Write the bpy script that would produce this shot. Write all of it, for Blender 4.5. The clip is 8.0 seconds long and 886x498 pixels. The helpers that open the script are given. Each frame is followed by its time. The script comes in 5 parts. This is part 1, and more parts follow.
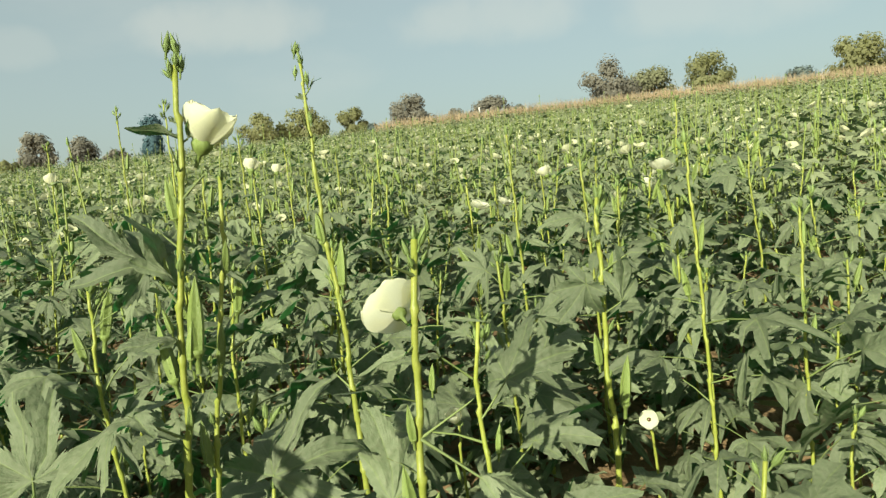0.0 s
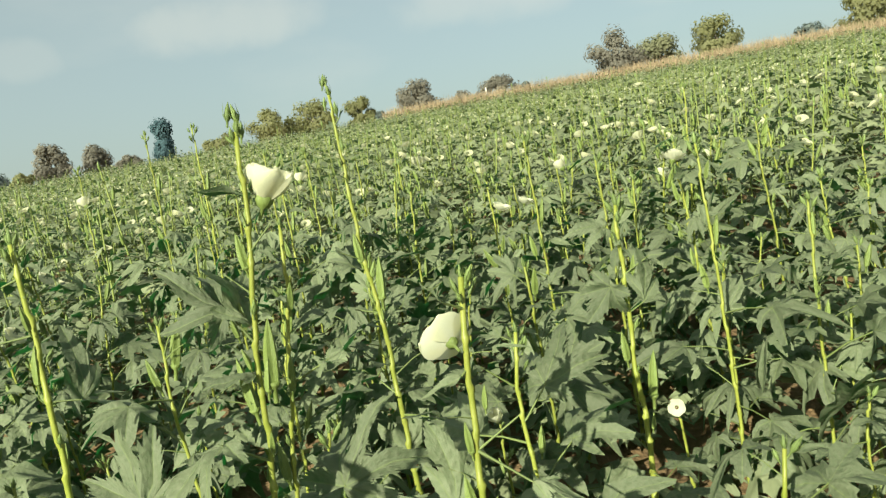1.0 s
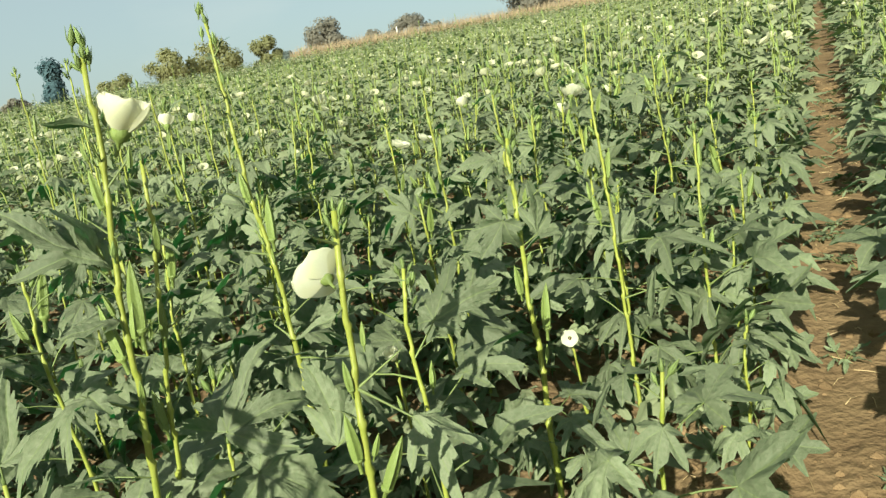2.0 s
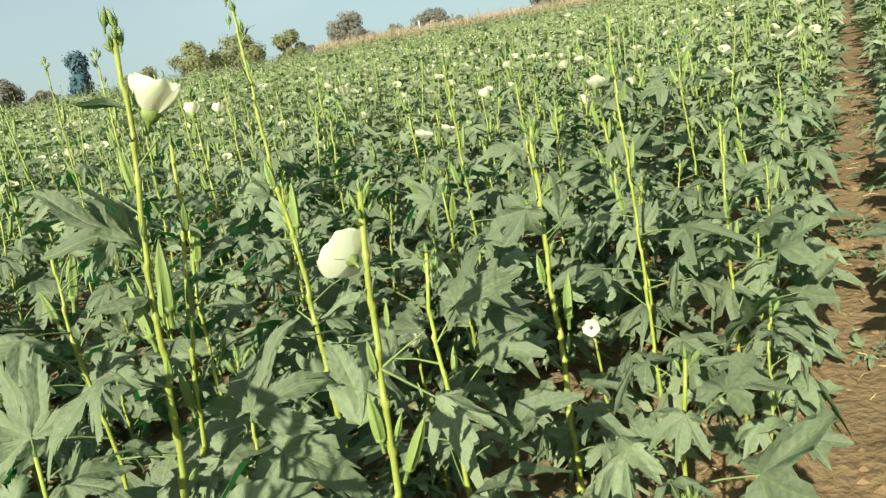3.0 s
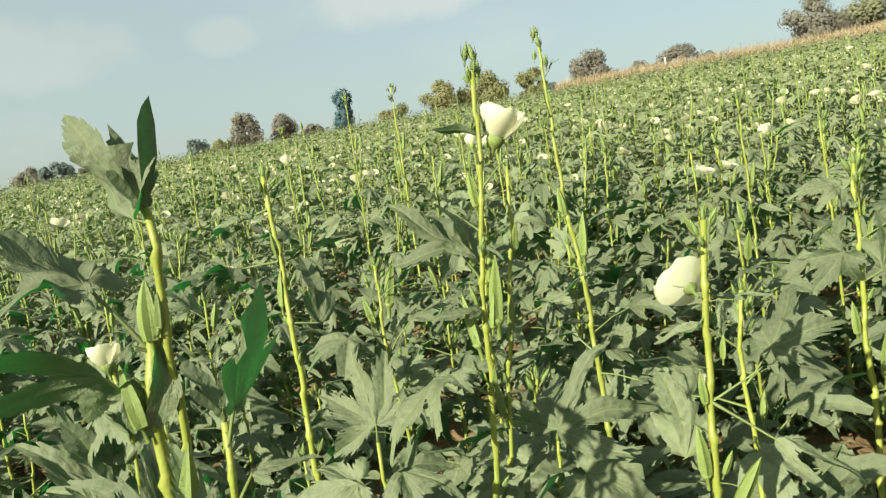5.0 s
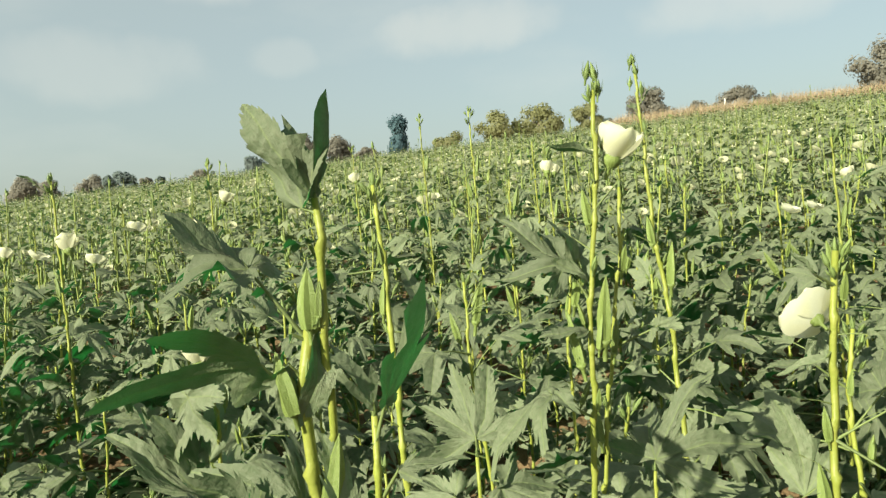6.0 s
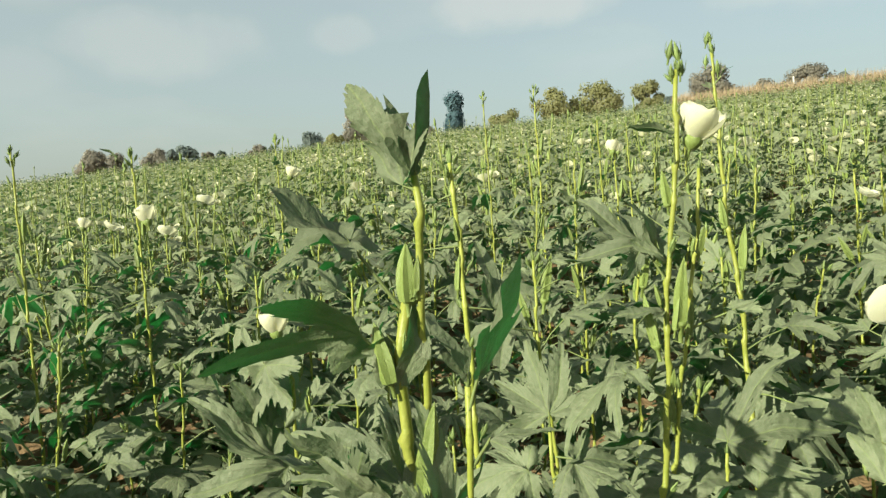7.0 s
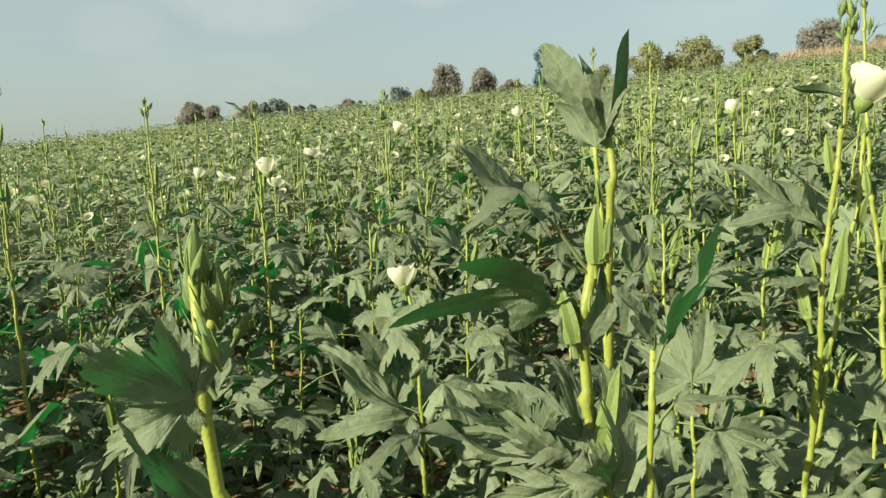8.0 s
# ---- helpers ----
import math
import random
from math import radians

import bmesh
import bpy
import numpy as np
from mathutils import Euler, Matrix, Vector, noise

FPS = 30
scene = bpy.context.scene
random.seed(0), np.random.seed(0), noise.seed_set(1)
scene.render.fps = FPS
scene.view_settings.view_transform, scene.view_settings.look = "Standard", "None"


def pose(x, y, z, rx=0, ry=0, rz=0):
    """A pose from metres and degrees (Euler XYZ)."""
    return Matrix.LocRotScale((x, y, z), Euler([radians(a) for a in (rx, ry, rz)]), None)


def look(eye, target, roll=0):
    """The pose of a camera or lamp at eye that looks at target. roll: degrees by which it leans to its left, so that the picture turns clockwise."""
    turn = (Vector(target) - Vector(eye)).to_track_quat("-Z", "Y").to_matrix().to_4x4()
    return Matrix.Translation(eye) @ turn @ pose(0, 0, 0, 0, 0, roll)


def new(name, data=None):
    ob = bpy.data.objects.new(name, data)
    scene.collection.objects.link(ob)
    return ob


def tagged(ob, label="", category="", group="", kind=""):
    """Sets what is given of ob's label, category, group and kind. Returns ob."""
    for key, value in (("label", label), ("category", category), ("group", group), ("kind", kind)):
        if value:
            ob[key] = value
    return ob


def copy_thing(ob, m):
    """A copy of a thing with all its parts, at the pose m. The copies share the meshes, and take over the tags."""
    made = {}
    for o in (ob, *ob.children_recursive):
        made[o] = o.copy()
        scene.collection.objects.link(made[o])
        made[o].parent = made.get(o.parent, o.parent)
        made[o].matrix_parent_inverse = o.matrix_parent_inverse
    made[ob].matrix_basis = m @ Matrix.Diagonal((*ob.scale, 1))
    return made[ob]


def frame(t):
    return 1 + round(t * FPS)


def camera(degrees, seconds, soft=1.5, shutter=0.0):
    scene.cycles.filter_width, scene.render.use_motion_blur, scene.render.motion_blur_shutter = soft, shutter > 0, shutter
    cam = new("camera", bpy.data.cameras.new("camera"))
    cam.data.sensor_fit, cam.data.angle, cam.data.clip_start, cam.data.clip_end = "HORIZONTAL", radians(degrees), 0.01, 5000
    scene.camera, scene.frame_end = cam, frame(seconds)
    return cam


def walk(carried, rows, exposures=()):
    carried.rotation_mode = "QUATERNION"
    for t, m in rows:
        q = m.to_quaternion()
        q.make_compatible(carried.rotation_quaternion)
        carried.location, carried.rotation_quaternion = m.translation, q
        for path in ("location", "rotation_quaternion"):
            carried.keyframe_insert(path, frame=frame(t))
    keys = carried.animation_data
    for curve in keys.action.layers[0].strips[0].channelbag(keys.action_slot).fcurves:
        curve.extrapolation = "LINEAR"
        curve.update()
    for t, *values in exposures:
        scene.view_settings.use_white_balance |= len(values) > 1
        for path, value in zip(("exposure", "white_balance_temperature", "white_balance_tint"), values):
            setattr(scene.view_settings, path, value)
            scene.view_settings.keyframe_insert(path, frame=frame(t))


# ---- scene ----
cam = camera(62.2, 8.0, soft=1.4)
PATH = [
    (0, (0.026, 0.067, 1.23), (-0.004, 2.06, 1.076), -5.7),
    (0.5, (0.006, 0.012, 1.279), (-0.038, 2.003, 1.095), -7.6),
    (1, (-0.002, -0.062, 1.327), (-0.081, 1.927, 1.133), -9.6),
    (1.5, (0.025, -0.07, 1.325), (0.0, 1.91, 1.043), -11.2),
    (1.7, (0.05, -0.024, 1.314), (0.137, 1.947, 0.987), -11.3),
    (2.8, (0.06, -0.022, 1.275), (0.188, 1.916, 0.796), -9.3),
    (3, (0.045, -0.031, 1.278), (0.109, 1.93, 0.891), -9.8),
    (3.5, (0.003, -0.015, 1.293), (-0.098, 1.958, 0.983), -10.5),
    (4, (-0.06, -0.019, 1.302), (-0.343, 1.948, 1.068), -9.7),
    (4.5, (-0.09, -0.054, 1.297), (-0.453, 1.9, 1.072), -8.9),
    (5, (-0.117, -0.078, 1.29), (-0.64, 1.842, 1.092), -8.2),
    (5.2, (-0.133, -0.084, 1.282), (-0.686, 1.832, 1.116), -6.8),
    (6.3, (-0.245, -0.118, 1.278), (-0.909, 1.765, 1.176), -4.6),
    (6.5, (-0.247, -0.123, 1.281), (-0.938, 1.751, 1.181), -4.2),
    (7, (-0.257, -0.144, 1.282), (-1.03, 1.694, 1.125), -4.1),
    (7.5, (-0.305, -0.184, 1.299), (-1.151, 1.613, 1.065), -4.1),
    (8, (-0.35, -0.197, 1.292), (-1.326, 1.53, 1.033), -2.9),
]
walk(cam, [(t, look(eye, target, roll)) for t, eye, target, roll in PATH],
     exposures=[(0, 1.04, 6440, -7), (1.5, 1.16, 6300, -7), (3, 1.29, 6100, -6), (3.5, 1.34, 6250, -5), (5, 1.26, 6440, -4), (6.5, 1.19, 6450, -3), (8, 1.14, 6350, -4)])

# ---- world, sun, exposure ----
SUN_AZ, SUN_EL = radians(-153), radians(28)
TO_SUN = Vector((math.sin(SUN_AZ) * math.cos(SUN_EL), math.cos(SUN_AZ) * math.cos(SUN_EL), math.sin(SUN_EL)))
world = bpy.data.worlds.new("sky")
scene.world = world
world.use_nodes = True
wn, wl = world.node_tree.nodes, world.node_tree.links
wn.clear()
w_out, w_bg = wn.new("ShaderNodeOutputWorld"), wn.new("ShaderNodeBackground")
w_sky = wn.new("ShaderNodeTexSky")
w_sky.sky_type = "NISHITA"
w_sky.sun_disc = False
w_sky.sun_elevation, w_sky.sun_rotation = SUN_EL, SUN_AZ
w_sky.air_density, w_sky.dust_density, w_sky.ozone_density = 1.0, 3.0, 2.0
# thin bright cloud, drawn out along the horizon
w_co, w_map = wn.new("ShaderNodeTexCoord"), wn.new("ShaderNodeMapping")
w_map.inputs["Scale"].default_value = (2.2, 2.2, 5.6)
w_map.inputs["Location"].default_value = (0.35, 0.2, 0.0)
w_noise, w_ramp, w_mix = wn.new("ShaderNodeTexNoise"), wn.new("ShaderNodeValToRGB"), wn.new("ShaderNodeMixRGB")
w_noise.inputs["Scale"].default_value, w_noise.inputs["Detail"].default_value = 1.5, 5.0
w_ramp.color_ramp.elements[0].position, w_ramp.color_ramp.elements[1].position = 0.54, 0.72
w_ramp.color_ramp.elements[1].color = (0.14, 0.14, 0.14, 1)
w_mix.inputs["Color2"].default_value = (5.4, 4.9, 4.6, 1)
wl.new(w_co.outputs["Generated"], w_map.inputs["Vector"])
wl.new(w_map.outputs["Vector"], w_noise.inputs["Vector"])
wl.new(w_noise.outputs["Fac"], w_ramp.inputs["Fac"])


def w_math(op, a, b=0.0):
    """A Math node of the sky, on sockets or numbers."""
    q = wn.new("ShaderNodeMath")
    q.operation = op
    for k, v in enumerate((a, b)):
        if isinstance(v, (int, float)):
            q.inputs[k].default_value = v
        else:
            wl.new(v, q.inputs[k])
    return q.outputs[0]


# small puffs of fair-weather cloud: azimuth, elevation, half width, half height in degrees, and how thick they are
w_dir, w_puff = wn.new("ShaderNodeSeparateXYZ"), wn.new("ShaderNodeTexNoise")
w_puff.inputs["Scale"].default_value, w_puff.inputs["Detail"].default_value = 13.0, 4.0
wl.new(w_co.outputs["Generated"], w_dir.inputs["Vector"])
wl.new(w_co.outputs["Generated"], w_puff.inputs["Vector"])
w_az, w_el = w_math("ARCTAN2", w_dir.outputs["X"], w_dir.outputs["Y"]), w_math("ARCSINE", w_dir.outputs["Z"])
w_ragged = w_math("MULTIPLY", w_math("SUBTRACT", w_puff.outputs["Fac"], 0.5), 3.2)
w_cloud = w_ramp.outputs["Color"]
for az, el, wide, high, thick in ((-15.7, 13.4, 5.4, 1.8, 0.34), (-42.8, 11.9, 5.8, 2.1, 0.2), (-29.2, 12.3, 2.2, 1.2, 0.16), (-51.5, 9.6, 3.0, 1.6, 0.1),
                                  (5.0, 12.6, 6.0, 1.8, 0.3), (22.0, 12.0, 7.0, 2.4, 0.25), (-68.0, 13.0, 7.0, 2.5, 0.35), (-33.0, 19.0, 8.0, 2.2, 0.35)):
    across = w_math("DIVIDE", w_math("SUBTRACT", w_az, radians(az)), radians(wide))
    up = w_math("DIVIDE", w_math("SUBTRACT", w_el, radians(el)), radians(high))
    off = w_math("ADD", w_math("ADD", w_math("MULTIPLY", across, across), w_math("MULTIPLY", up, up)), w_ragged)
    edge = wn.new("ShaderNodeMapRange")
    edge.interpolation_type = "SMOOTHSTEP"
    for key, value in (("From Min", 2.1), ("From Max", 0.1), ("To Min", 0.0), ("To Max", thick)):
        edge.inputs[key].default_value = value
    wl.new(off, edge.inputs["Value"])
    w_cloud = w_math("MAXIMUM", w_cloud, edge.outputs["Result"])
wl.new(w_cloud, w_mix.inputs["Fac"])
w_haze = wn.new("ShaderNodeMixRGB")          # bright haze over the whole sky
w_haze.inputs["Fac"].default_value = 0.62
w_haze.inputs["Color2"].default_value = (3.5, 3.56, 3.32, 1)
wl.new(w_sky.outputs["Color"], w_haze.inputs["Color1"])
wl.new(w_haze.outputs["Color"], w_mix.inputs["Color1"])
wl.new(w_mix.outputs["Color"], w_bg.inputs["Color"])
wl.new(w_bg.outputs["Background"], w_out.inputs["Surface"])
w_bg.inputs["Strength"].default_value = 0.076

sun = new("sun", bpy.data.lights.new("sun", "SUN"))
sun.data.energy, sun.data.angle, sun.data.color = 5.0, radians(0.53), (1.0, 0.91, 0.79)
sun.matrix_world = look(TO_SUN * 60, (0, 0, 0))


# ---- materials ----
def material(name, colour, other, rough=0.6, scale=30.0, through_light=0.0, through_colour=(0.2, 0.3, 0.03),
             bump=0.3, fine=6.0, random_shift=0.3, speckle=0.45, vein=0.0, spec=0.3, island=False):
    """Two-scale mottled paint for plants and ground, with optional light passing through."""
    m = bpy.data.materials.new(name)
    m.use_nodes = True
    n, l = m.node_tree.nodes, m.node_tree.links
    b = n["Principled BSDF"]
    out = n["Material Output"]
    co = n.new("ShaderNodeTexCoord")
    big, small = n.new("ShaderNodeTexNoise"), n.new("ShaderNodeTexNoise")
    big.inputs["Scale"].default_value, small.inputs["Scale"].default_value = scale, scale * fine
    big.inputs["Detail"].default_value = 3.0
    for t in (big, small):
        l.new(co.outputs["Object"], t.inputs["Vector"])
    add = n.new("ShaderNodeMath")
    add.operation = "MULTIPLY_ADD"
    add.inputs[1].default_value, add.inputs[2].default_value = speckle, 0.0
    l.new(small.outputs["Fac"], add.inputs[0])
    l.new(big.outputs["Fac"], add.inputs[2])
    ramp = n.new("ShaderNodeMapRange")
    ramp.inputs["From Min"].default_value, ramp.inputs["From Max"].default_value = 0.23 + 0.5 * speckle, 0.77 + 0.5 * speckle
    l.new(add.outputs[0], ramp.inputs["Value"])
    mix = n.new("ShaderNodeMixRGB")
    mix.inputs["Color1"].default_value, mix.inputs["Color2"].default_value = (*colour, 1), (*other, 1)
    l.new(ramp.outputs["Result"], mix.inputs["Fac"])
    hsv = n.new("ShaderNodeHueSaturation")
    rnd = n.new("ShaderNodeNewGeometry") if island else n.new("ShaderNodeObjectInfo")
    shift = n.new("ShaderNodeMapRange")
    shift.inputs["To Min"].default_value, shift.inputs["To Max"].default_value = 1 - random_shift, 1 + random_shift
    l.new(rnd.outputs["Random Per Island" if island else "Random"], shift.inputs["Value"])
    l.new(shift.outputs["Result"], hsv.inputs["Value"])
    l.new(mix.outputs["Color"], hsv.inputs["Color"])
    colour_out, height_out = hsv.outputs["Color"], add.outputs[0]
    if vein:
        at = n.new("ShaderNodeAttribute")
        at.attribute_name = "vein"
        vr = n.new("ShaderNodeMapRange")
        vr.inputs["From Min"].default_value, vr.inputs["From Max"].default_value = 0.0, 0.014
        vr.inputs["To Min"].default_value, vr.inputs["To Max"].default_value = vein, 0.0
        l.new(at.outputs["Fac"], vr.inputs["Value"])
        vm = n.new("ShaderNodeMixRGB")
        vm.inputs["Color2"].default_value = (0.22, 0.27, 0.10, 1)
        l.new(vr.outputs["Result"], vm.inputs["Fac"])
        l.new(colour_out, vm.inputs["Color1"])
        colour_out = vm.outputs["Color"]
        rib, wave = n.new("ShaderNodeAttribute"), n.new("ShaderNodeMath")
        rib.attribute_name = "rib"
        wave.operation = "SINE"
        turn = n.new("ShaderNodeMath")
        turn.operation = "MULTIPLY"
        turn.inputs[1].default_value = 48.0
        l.new(rib.outputs["Fac"], turn.inputs[0])
        l.new(turn.outputs[0], wave.inputs[0])
        ribs = n.new("ShaderNodeMath")
        ribs.operation = "MULTIPLY_ADD"
        ribs.inputs[1].default_value = 0.10
        l.new(wave.outputs[0], ribs.inputs[0])
        l.new(add.outputs[0], ribs.inputs[2])
        height_out = ribs.outputs[0]
    l.new(colour_out, b.inputs["Base Color"])
    b.inputs["Roughness"].default_value = rough
    b.inputs["Specular IOR Level"].default_value = spec
    if bump:
        bp = n.new("ShaderNodeBump")
        bp.inputs["Strength"].default_value, bp.inputs["Distance"].default_value = bump, 0.25 / scale
        l.new(height_out, bp.inputs["Height"])
        l.new(bp.outputs["Normal"], b.inputs["Normal"])
    if through_light:
        tr, ms = n.new("ShaderNodeBsdfTranslucent"), n.new("ShaderNodeMixShader")
        tr.inputs["Color"].default_value = (*through_colour, 1)
        ms.inputs["Fac"].default_value = through_light
        l.new(b.outputs["BSDF"], ms.inputs[1])
        l.new(tr.outputs["BSDF"], ms.inputs[2])
        l.new(ms.outputs["Shader"], out.inputs["Surface"])
    return m


M_LEAF = material("okra_leaf", (0.138, 0.167, 0.083), (0.199, 0.219, 0.126), 0.62, 14, 0.37, (0.016, 0.15, 0.028), 0.3, 7, 0.28, vein=0.55, spec=0.4, speckle=0.3)
M_LEAF_FAR = material("okra_leaf_far", (0.142, 0.166, 0.081), (0.205, 0.221, 0.122), 0.64, 2.2, 0.2, (0.06, 0.19, 0.05), 0.0, 5, 0.3, spec=0.25, island=True)
M_STEM = material("okra_stem", (0.185, 0.216, 0.03), (0.26, 0.272, 0.056), 0.45, 45, 0.0, bump=0.25, random_shift=0.12)
M_STEM_FAR = material("okra_stem_far", (0.165, 0.205, 0.045), (0.23, 0.26, 0.075), 0.5, 3, 0.0, bump=0.0, random_shift=0.2, island=True)
M_STALK = material("leaf_stalk", (0.105, 0.14, 0.04), (0.15, 0.18, 0.06), 0.5, 30, 0.0, bump=0.2, random_shift=0.2)
M_POD = material("okra_pod", (0.135, 0.185, 0.04), (0.195, 0.24, 0.07), 0.42, 40, 0.08, (0.2, 0.27, 0.03), 0.35, 8, 0.15)
M_BUD = material("okra_bud", (0.13, 0.185, 0.048), (0.185, 0.235, 0.078), 0.5, 60, 0.08, (0.13, 0.2, 0.03), 0.3, 6, 0.2)
M_PETAL = material("okra_petal", (0.61, 0.605, 0.42), (0.69, 0.685, 0.51), 0.55, 25, 0.45, (0.88, 0.86, 0.6), 0.12, 8, 0.04)
M_PETAL_FAR = material("okra_petal_far", (0.48, 0.47, 0.28), (0.58, 0.57, 0.38), 0.55, 3, 0.45, (0.85, 0.83, 0.55), 0.0, 8, 0.08, island=True)
M_THROAT = material("flower_throat", (0.10, 0.012, 0.02), (0.16, 0.03, 0.03), 0.6, 80, 0.0, bump=0.0, random_shift=0.1)
M_SOIL = material("red_soil", (0.110, 0.071, 0.037), (0.205, 0.140, 0.072), 0.9, 2.3, 0.0, bump=0.4, fine=14, random_shift=0.0, spec=0.1)
M_CLOD = material("soil_clod", (0.122, 0.077, 0.039), (0.205, 0.138, 0.071), 0.95, 20, 0.0, bump=0.6, fine=5, random_shift=0.2, spec=0.1, island=True)
M_STRAW = material("straw", (0.30, 0.21, 0.10), (0.40, 0.30, 0.16), 0.7, 20, 0.1, (0.5, 0.4, 0.2), 0.2, 5, 0.3, island=True)
M_DRYGRASS = material("dry_grass", (0.25, 0.185, 0.11), (0.33, 0.26, 0.16), 0.8, 0.3, 0.1, (0.5, 0.4, 0.2), 0.0, 6, 0.25, island=True)
M_BARK = material("bark", (0.10, 0.075, 0.055), (0.17, 0.13, 0.10), 0.9, 3, 0.0, bump=0.5, random_shift=0.1)
# olive, brown and dark tree leaves carry distance haze as a paler, translucent colour
M_OLIVE = material("hazed_olive_foliage", (0.225, 0.228, 0.112), (0.29, 0.288, 0.155), 0.8, 0.5, 0.62, (0.36, 0.36, 0.17), 0.0, 5, 0.15, island=True, spec=0.1)
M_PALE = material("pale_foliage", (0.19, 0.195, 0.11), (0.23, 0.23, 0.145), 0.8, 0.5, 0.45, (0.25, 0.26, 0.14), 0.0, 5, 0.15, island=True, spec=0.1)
M_BROWN = material("hazed_brown_foliage", (0.235, 0.222, 0.182), (0.295, 0.278, 0.232), 0.8, 0.5, 0.65, (0.37, 0.35, 0.285), 0.0, 5, 0.12, island=True, spec=0.1)
M_DARK = material("hazed_dark_foliage", (0.13, 0.16, 0.145), (0.18, 0.21, 0.19), 0.7, 0.5, 0.5, (0.21, 0.26, 0.225), 0.0, 5, 0.35, island=True)
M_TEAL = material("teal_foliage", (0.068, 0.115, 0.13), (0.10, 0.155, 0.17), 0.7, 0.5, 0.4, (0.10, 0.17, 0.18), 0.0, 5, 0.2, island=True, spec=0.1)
M_POST = material("grey_post", (0.45, 0.42, 0.36), (0.55, 0.52, 0.45), 0.8, 2, 0.0, bump=0.2, random_shift=0.0)


# ---- ground ----
SLOPE_X, SLOPE_Y = 0.0102, 0.0968
ROW = Vector((math.sin(radians(32)), math.cos(radians(32)), 0))      # along the crop rows
SIDE = Vector((ROW.y, -ROW.x, 0))                                    # across them, to the right
FIRST_LEFT, FIRST_RIGHT, GAP = -0.2, 0.42, 0.42                     # rows on both sides of the footpath
FIELD_END = 88.0


def rise(x, y, rough=True):
    """Height of the ground: an even slope that levels off past the field's far edge."""
    r = math.hypot(x, y)
    f = r if r < 80 else 80 + 25 * (1 - math.exp(-(r - 80) / 25))
    k = f / r if r > 1e-6 else 1.0
    z = (SLOPE_X * x + SLOPE_Y * y) * k
    if rough and r < 30:
        n = SIDE.x * x + SIDE.y * y
        fade = max(0.0, 1 - r / 30)
        if FIRST_LEFT + 0.1 < n < FIRST_RIGHT - 0.1:
            ridge = -0.025
        else:
            ridge = 0.025 * math.cos(2 * math.pi * (n - FIRST_LEFT) / GAP)
        z += fade * (ridge + 0.03 * noise.noise((x * 2.2, y * 2.2, 0)) + 0.014 * noise.noise((x * 9, y * 9, 3)))
    return z


def fill(me, verts, faces, mats=(), index=None, smooth=True):
    me.from_pydata([tuple(v) for v in verts], [], faces)
    for m in mats:
        me.materials.append(m)
    if index is not None:
        me.polygons.foreach_set("material_index", np.asarray(index, dtype=np.int32))
    if smooth:
        me.polygons.foreach_set("use_smooth", np.ones(len(me.polygons), dtype=bool))
    me.update()
    return me


def mesh_of(name, geo, mat, smooth=True):
    return fill(bpy.data.meshes.new(name), geo[0], geo[1], (mat,), None, smooth)


def build_ground():
    sectors = 420
    radii = [0.25 * 1.045 ** i for i in range(118)]
    radii += [radii[-1] * 1.25 ** i for i in range(1, 18)]
    verts, faces = [(0, 0, rise(0, 0))], []
    for r in radii:
        for k in range(sectors):
            a = 2 * math.pi * k / sectors
            x, y = r * math.sin(a), r * math.cos(a)
            verts.append((x, y, rise(x, y)))
    for k in range(sectors):
        faces.append((0, 1 + (k + 1) % sectors, 1 + k))
    for i in range(len(radii) - 1):
        for k in range(sectors):
            a, b = 1 + i * sectors + k, 1 + i * sectors + (k + 1) % sectors
            faces.append((a, b, b + sectors, a + sectors))
    ob = new("ground", fill(bpy.data.meshes.new("ground"), verts, faces, (M_SOIL,)))
    tagged(ob, "gently sloping red-brown farm soil with furrows and a trodden footpath", "ground", kind="structure")


build_ground()


# ---- shapes of the plant's parts: (vertices, faces) ----
def join(*geos):
    verts, faces, k = [], [], 0
    for v, f in geos:
        verts.append(np.asarray(v, float).reshape(-1, 3))
        faces += [tuple(i + k for i in q) for q in f]
        k += len(verts[-1])
    return np.concatenate(verts), faces


def moved(geo, m):
    v = np.asarray(geo[0], float)
    a = np.array(m)
    return v @ a[:3, :3].T + a[:3, 3], geo[1]


def tube(points, radii, sides=6, cap=True):
    """A tapered tube along a line of points."""
    pts = [Vector(p) for p in points]
    verts, faces = [], []
    for i, p in enumerate(pts):
        d = (pts[min(i + 1, len(pts) - 1)] - pts[max(i - 1, 0)]).normalized()
        u = d.cross(Vector((1, 0.13, 0.02)) if abs(d.x) < 0.9 else Vector((0, 1, 0))).normalized()
        w = d.cross(u)
        for k in range(sides):
            a = 2 * math.pi * k / sides
            verts.append(p + (u * math.cos(a) + w * math.sin(a)) * radii[i])
    for i in range(len(pts) - 1):
        for k in range(sides):
            a, b = i * sides + k, i * sides + (k + 1) % sides
            faces.append((a, b, b + sides, a + sides))
    if cap:
        faces.append(tuple(range((len(pts) - 1) * sides, len(pts) * sides)))
    return np.array([tuple(v) for v in verts]), faces


NARROW = [(0, 1.0, 26), (43, 0.92, 25), (-43, 0.92, 25), (92, 0.68, 27), (-92, 0.68, 27)]
BROAD = [(0, 1.0, 37), (50, 0.84, 40), (-50, 0.84, 40), (108, 0.64, 44), (-108, 0.64, 44)]
THREE = [(0, 1.0, 31), (50, 0.72, 33), (-50, 0.72, 33), (115, 0.4, 50), (-115, 0.4, 50)]


